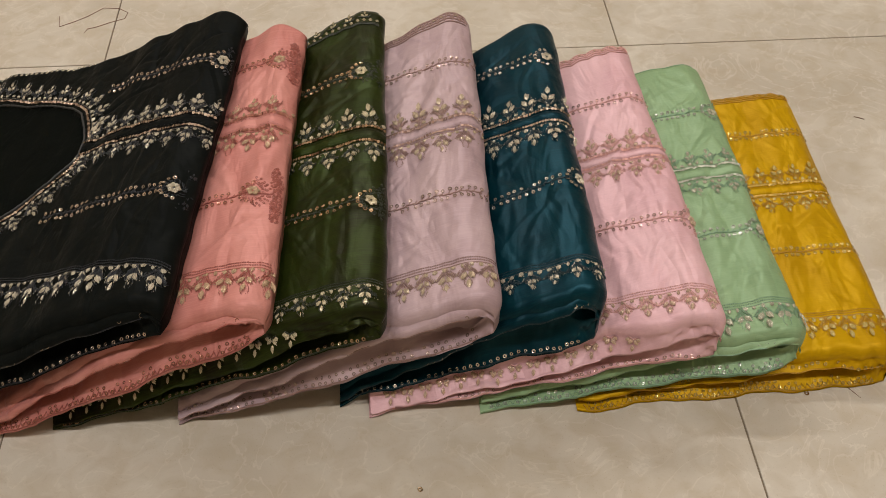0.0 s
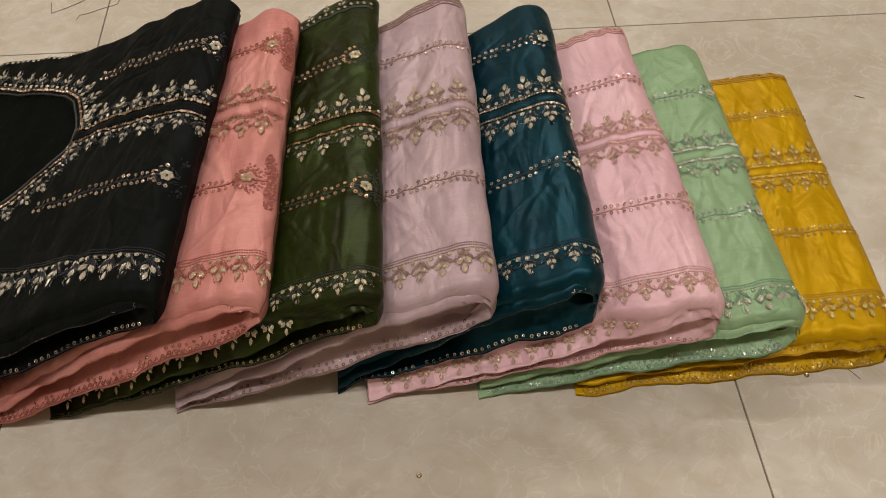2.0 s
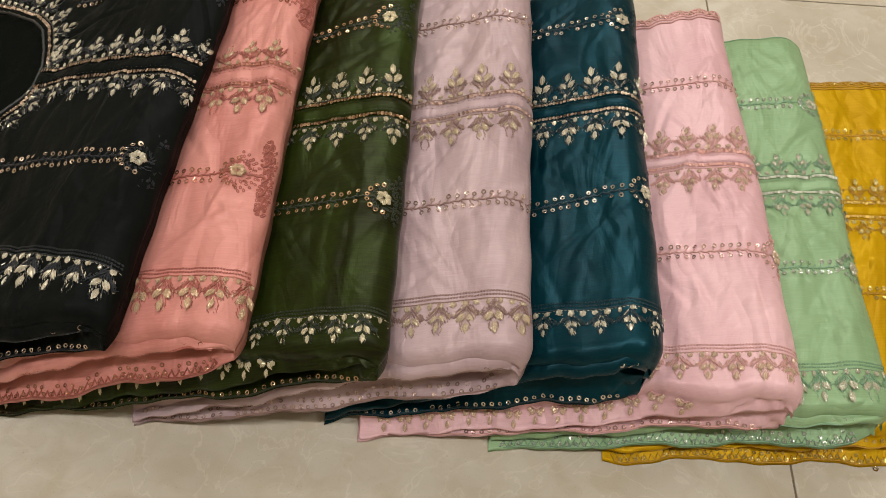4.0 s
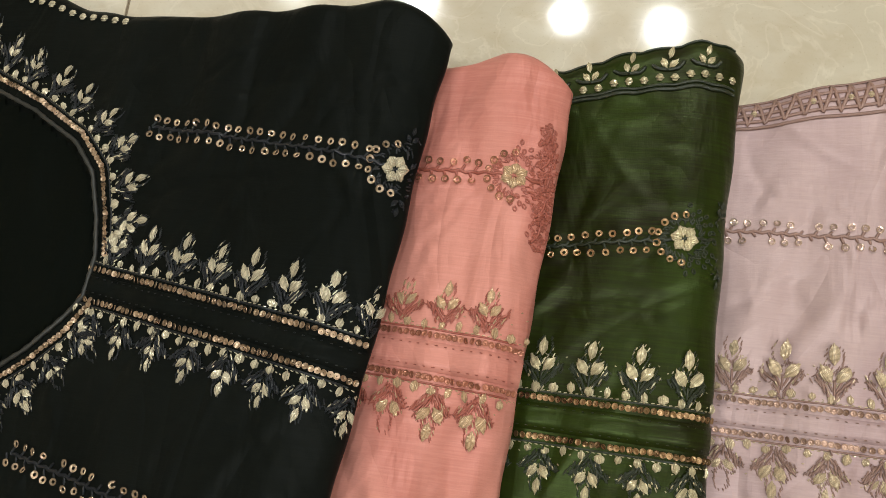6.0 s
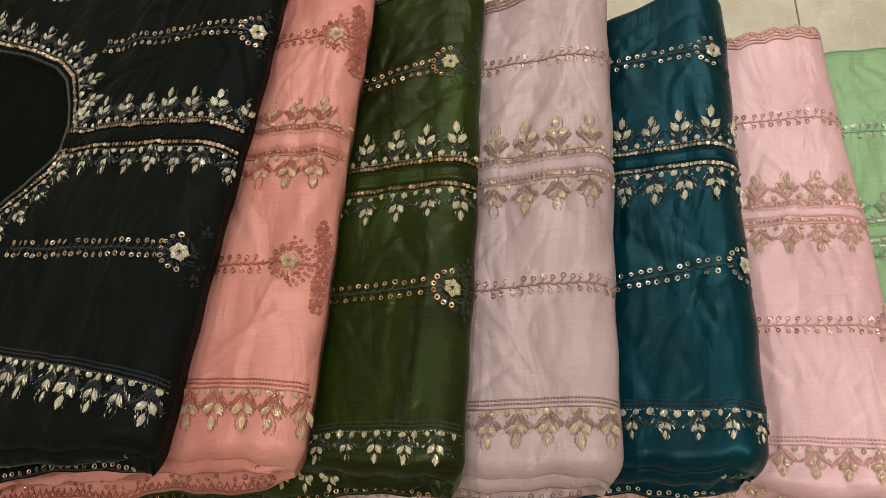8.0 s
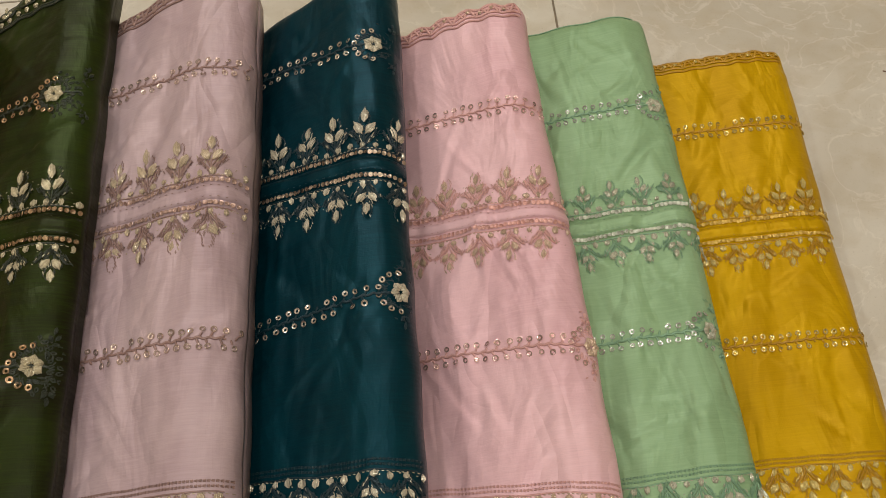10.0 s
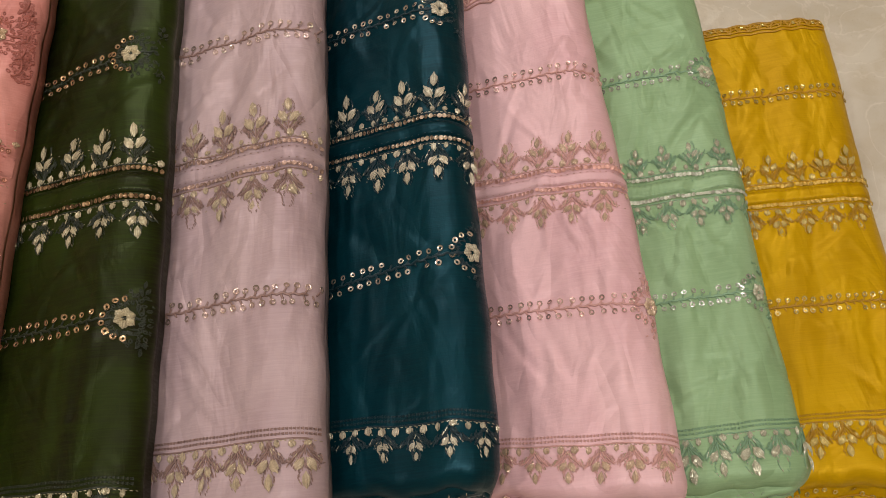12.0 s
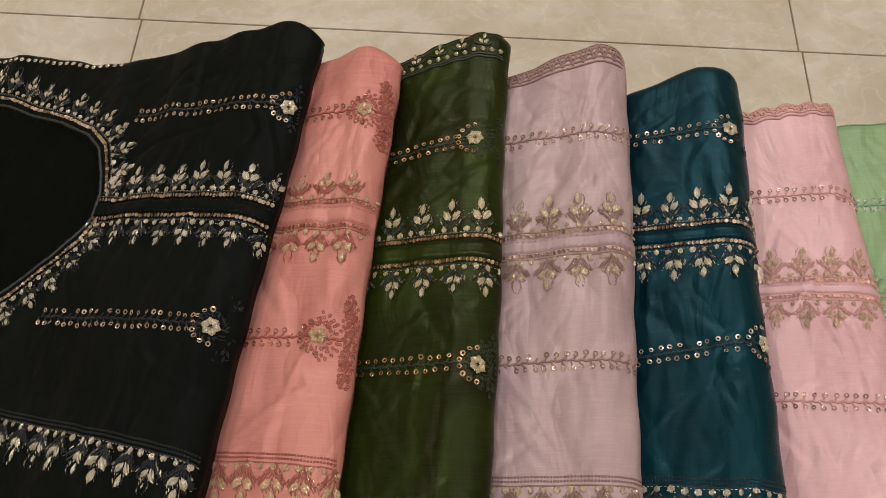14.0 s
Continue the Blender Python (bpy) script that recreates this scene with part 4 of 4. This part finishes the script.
            for x, y, a in along(level(y0 + 0.009), 0.0145, 0.006):
                self.leaf(x, y, 90 + r.gauss(0, 8), 0.75)
                for s in (-1, 1):
                    self.line([(x, y), (x + s * 0.004, y + 0.0008), (x + s * 0.0068, y + 0.004)], 0.0009, 0.0012)
        else:
            for q in range(5):
                self.line(level(y0 + (y1 - y0) * q / 4.4), 0.0008)
            pts = []
            for k, d in enumerate(np.arange(-0.14, -0.001, 0.0034)):
                pts.append((float(g.x(d, y0)), y0 + 0.002 + (y1 - y0 - 0.004) * (k % 2)))
            self.line(pts, 0.0009, 0.0014)
            for x, y, a in along(level((y0 + y1) / 2), 0.007):
                if self.inside(x, y) and r.random() < 0.7:
                    self.beads.add(self.bead, self.on(x, y, a) @ Matrix.Scale(0.8, 4))

    def finish(self):
        words = WORDS[self.g.spec["tone"]]
        self.threads.link("thread_embroidery", self.silk, self.g.root, words + " matching embroidery thread")
        self.beads.link("bead_stitches", self.gold, self.g.root, "small pale gold knot stitches")
        self.chain.link("sequin_chain", self.foil, self.g.root, "chain of small overlapping sequins")


FLOWERS = dict(pink=(None, -0.004), black=(-0.008, -0.0150), peach=(-0.018, -0.022), olive=(-0.020, -0.012), teal=(-0.014, -0.006), mint=(-0.011, -0.010))
for g in stack:
    tone, rows = g.spec["tone"], g.spec["rows"]
    needle = Needle(g)
    reach_d = -0.135 if tone != "black" else -0.127
    def run_at(y, d0, d1=-0.0012):
        return [(float(g.x(d, g.slant(d, y))), float(g.slant(d, y))) for d in (*np.arange(d0, d1, 0.004), d1)]
    buds, pitch = g.spec["buds"], 0.0178 if tone in ("olive", "lilac") else 0.0163
    hem_d = -0.16 if tone != "black" else -0.25
    needle.border(run_at(rows[6], reach_d), 1, reach=rows[7] - rows[6], pitch=pitch, start=(buds[0] - reach_d) % pitch)
    needle.border(run_at(rows[5], reach_d), -1, reach=rows[5] - rows[4], pitch=pitch, start=(buds[1] - reach_d) % pitch)
    needle.border(run_at(rows[2], hem_d), -1, chain=False, reach=rows[2] - rows[1], double=True, pitch=0.0155, start=(buds[2] - hem_d) % 0.0155)
    needle.placket(reach_d)
    up0, lo0 = (-0.118, -0.135) if tone == "black" else (-0.12, -0.12)
    flowers = FLOWERS.get(tone, (None, None))
    needle.row(rows[8], up0, -0.002, flowers[0])
    needle.row(rows[3], lo0, -0.002, flowers[1])
    if tone in ("peach", "olive"):
        needle.spray(rows[8], flowers[0])
        needle.spray(rows[3], flowers[1])
    if tone in ("olive", "lilac", "pink", "yellow"):
        needle.back_edging("leaf" if tone == "olive" else "zigzag")
    elif tone == "mint":
        needle.line([(float(g.x(d, g.yb - 0.002)), g.yb - 0.002) for d in np.arange(-0.14, -0.004, 0.004)], 0.0008)
    if tone == "black":
        upper_neck = [p for p in NECK if p[1] > 0.36][::-1]
        lower_neck = [p for p in NECK if p[1] < 0.36]
        def outset(pts, far, side):
            res = []
            for i, (x, y) in enumerate(pts):
                ax, ay = pts[max(i - 1, 0)]
                bx, by = pts[min(i + 1, len(pts) - 1)]
                n = math.atan2(by - ay, bx - ax) + side * math.pi / 2
                res.append((x + far * math.cos(n), y + far * math.sin(n)))
            return res
        needle.border(outset(upper_neck, 0.0045, -1), -1, reach=0.0205, start=0.012, pitch=0.0155)
        needle.border(outset(lower_neck, 0.0045, 1), 1, reach=0.0205, start=0.012, pitch=0.0155)
        for x, y, a in along([(float(g.x(d, g.yb - 0.006)), g.yb - 0.006) for d in np.arange(-0.32, -0.15, 0.004)], 0.006):
            if needle.inside(x, y):
                needle.beads.add(needle.bead, needle.on(x, y, a) @ Matrix.Scale(1.1, 4))
        # piped edge of the neck opening and the lining seen through it
        rim = Gather()
        needle.line(NECK, 0.0011, 0.003, 1.0, 0.0004, rim)
        rim.link("neck_piping", plain("black_piping", rgb(44, 44, 42), 0.5), g.root, "grey-black corded neck edge")
        xs, ys = np.arange(-0.43, -0.234, 0.003), np.arange(0.25, 0.468, 0.003)
        v, f, key = [], [], {}
        for i, x in enumerate(xs):
            for j, y in enumerate(ys):
                if float(neck_depth(np.array(x), np.array(y))) > 0.0012 and needle.inside(x, y):
                    key[i, j] = len(v)
                    p, _ = g.point(needle.d_of(x, y), float(y), 0.0008)
                    v.append(tuple(p))
        for i, j in key:
            q = [key.get(c) for c in ((i, j), (i + 1, j), (i + 1, j + 1), (i, j + 1))]
            if None not in q:
                f.append(tuple(q))
        link_mesh("neck_lining", v, f, silk("black_lining", rgb(10, 13, 10), rgb(8, 11, 8), rgb(13, 16, 13), 0.65, 0.3, 0.03, 0.03, 0.0, 0.02), g.root, True, "smooth dark lining inside the neck opening")
    needle.front_rows(tone in ("olive", "pink"))
    needle.finish()

# ---- scraps on the floor ----
def scrap(name, pts, r, mat, label):
    gather = Gather()
    ps = [Vector((x, y, r * 0.9)) for x, y in pts]
    gather.tube(ps, [Vector((0, 0, 1))] * len(ps), r, 1.0)
    me_ob = link_mesh(name, gather.v, gather.f, mat)
    return tagged(me_ob, label, "thread")


brown = plain("brown_thread", rgb(128, 88, 66), 0.7)
scrap("loose_thread", [(-0.372, 0.715), (-0.368, 0.694), (-0.352, 0.703), (-0.338, 0.713), (-0.322, 0.729), (-0.303, 0.727), (-0.291, 0.718), (-0.293, 0.706),
                       (-0.309, 0.699), (-0.326, 0.690), (-0.334, 0.688), (-0.336, 0.680)], 0.00036, brown, "brown loose thread curled on the tiled floor")
scrap("loose_thread", [(0.387, 0.158), (0.398, 0.152), (0.405, 0.142)], 0.0003, brown, "brown short loose thread on the tiled floor")
scrap("loose_thread", [(0.531, 0.4815), (0.536, 0.479), (0.541, 0.4765)], 0.0005, brown, "brown short thread scrap on the tiled floor")
loose_foil = foil("loose_sequin_foil", rgb(226, 200, 160))
for x, y in ((0.361, 0.149), (0.032, 0.0865)):
    ob = link_mesh("loose_sequin", *sequin_data(0.0021), loose_foil)
    ob.location = (x, y, 0.0003)
    tagged(ob, "small gold sequin fallen on the tiled floor", "sequin", "loose sequins")

# ---- floor tiles, each its own piece ----
def tile_pieces():
    me = box_mesh("tile", (TILE - 0.0014, TILE - 0.0014, 0.009), 0.0007, tile_mat)
    for i in range(-5, 6):
        for j in range(-6, 5):
            ob = new("tile", me)
            shift = -0.003 if j >= 0 else 0.0
            ob.location = (i * TILE + shift, 0.62 + TILE / 2 + j * TILE, -0.0045)
            ob.parent = floor


tile_pieces()
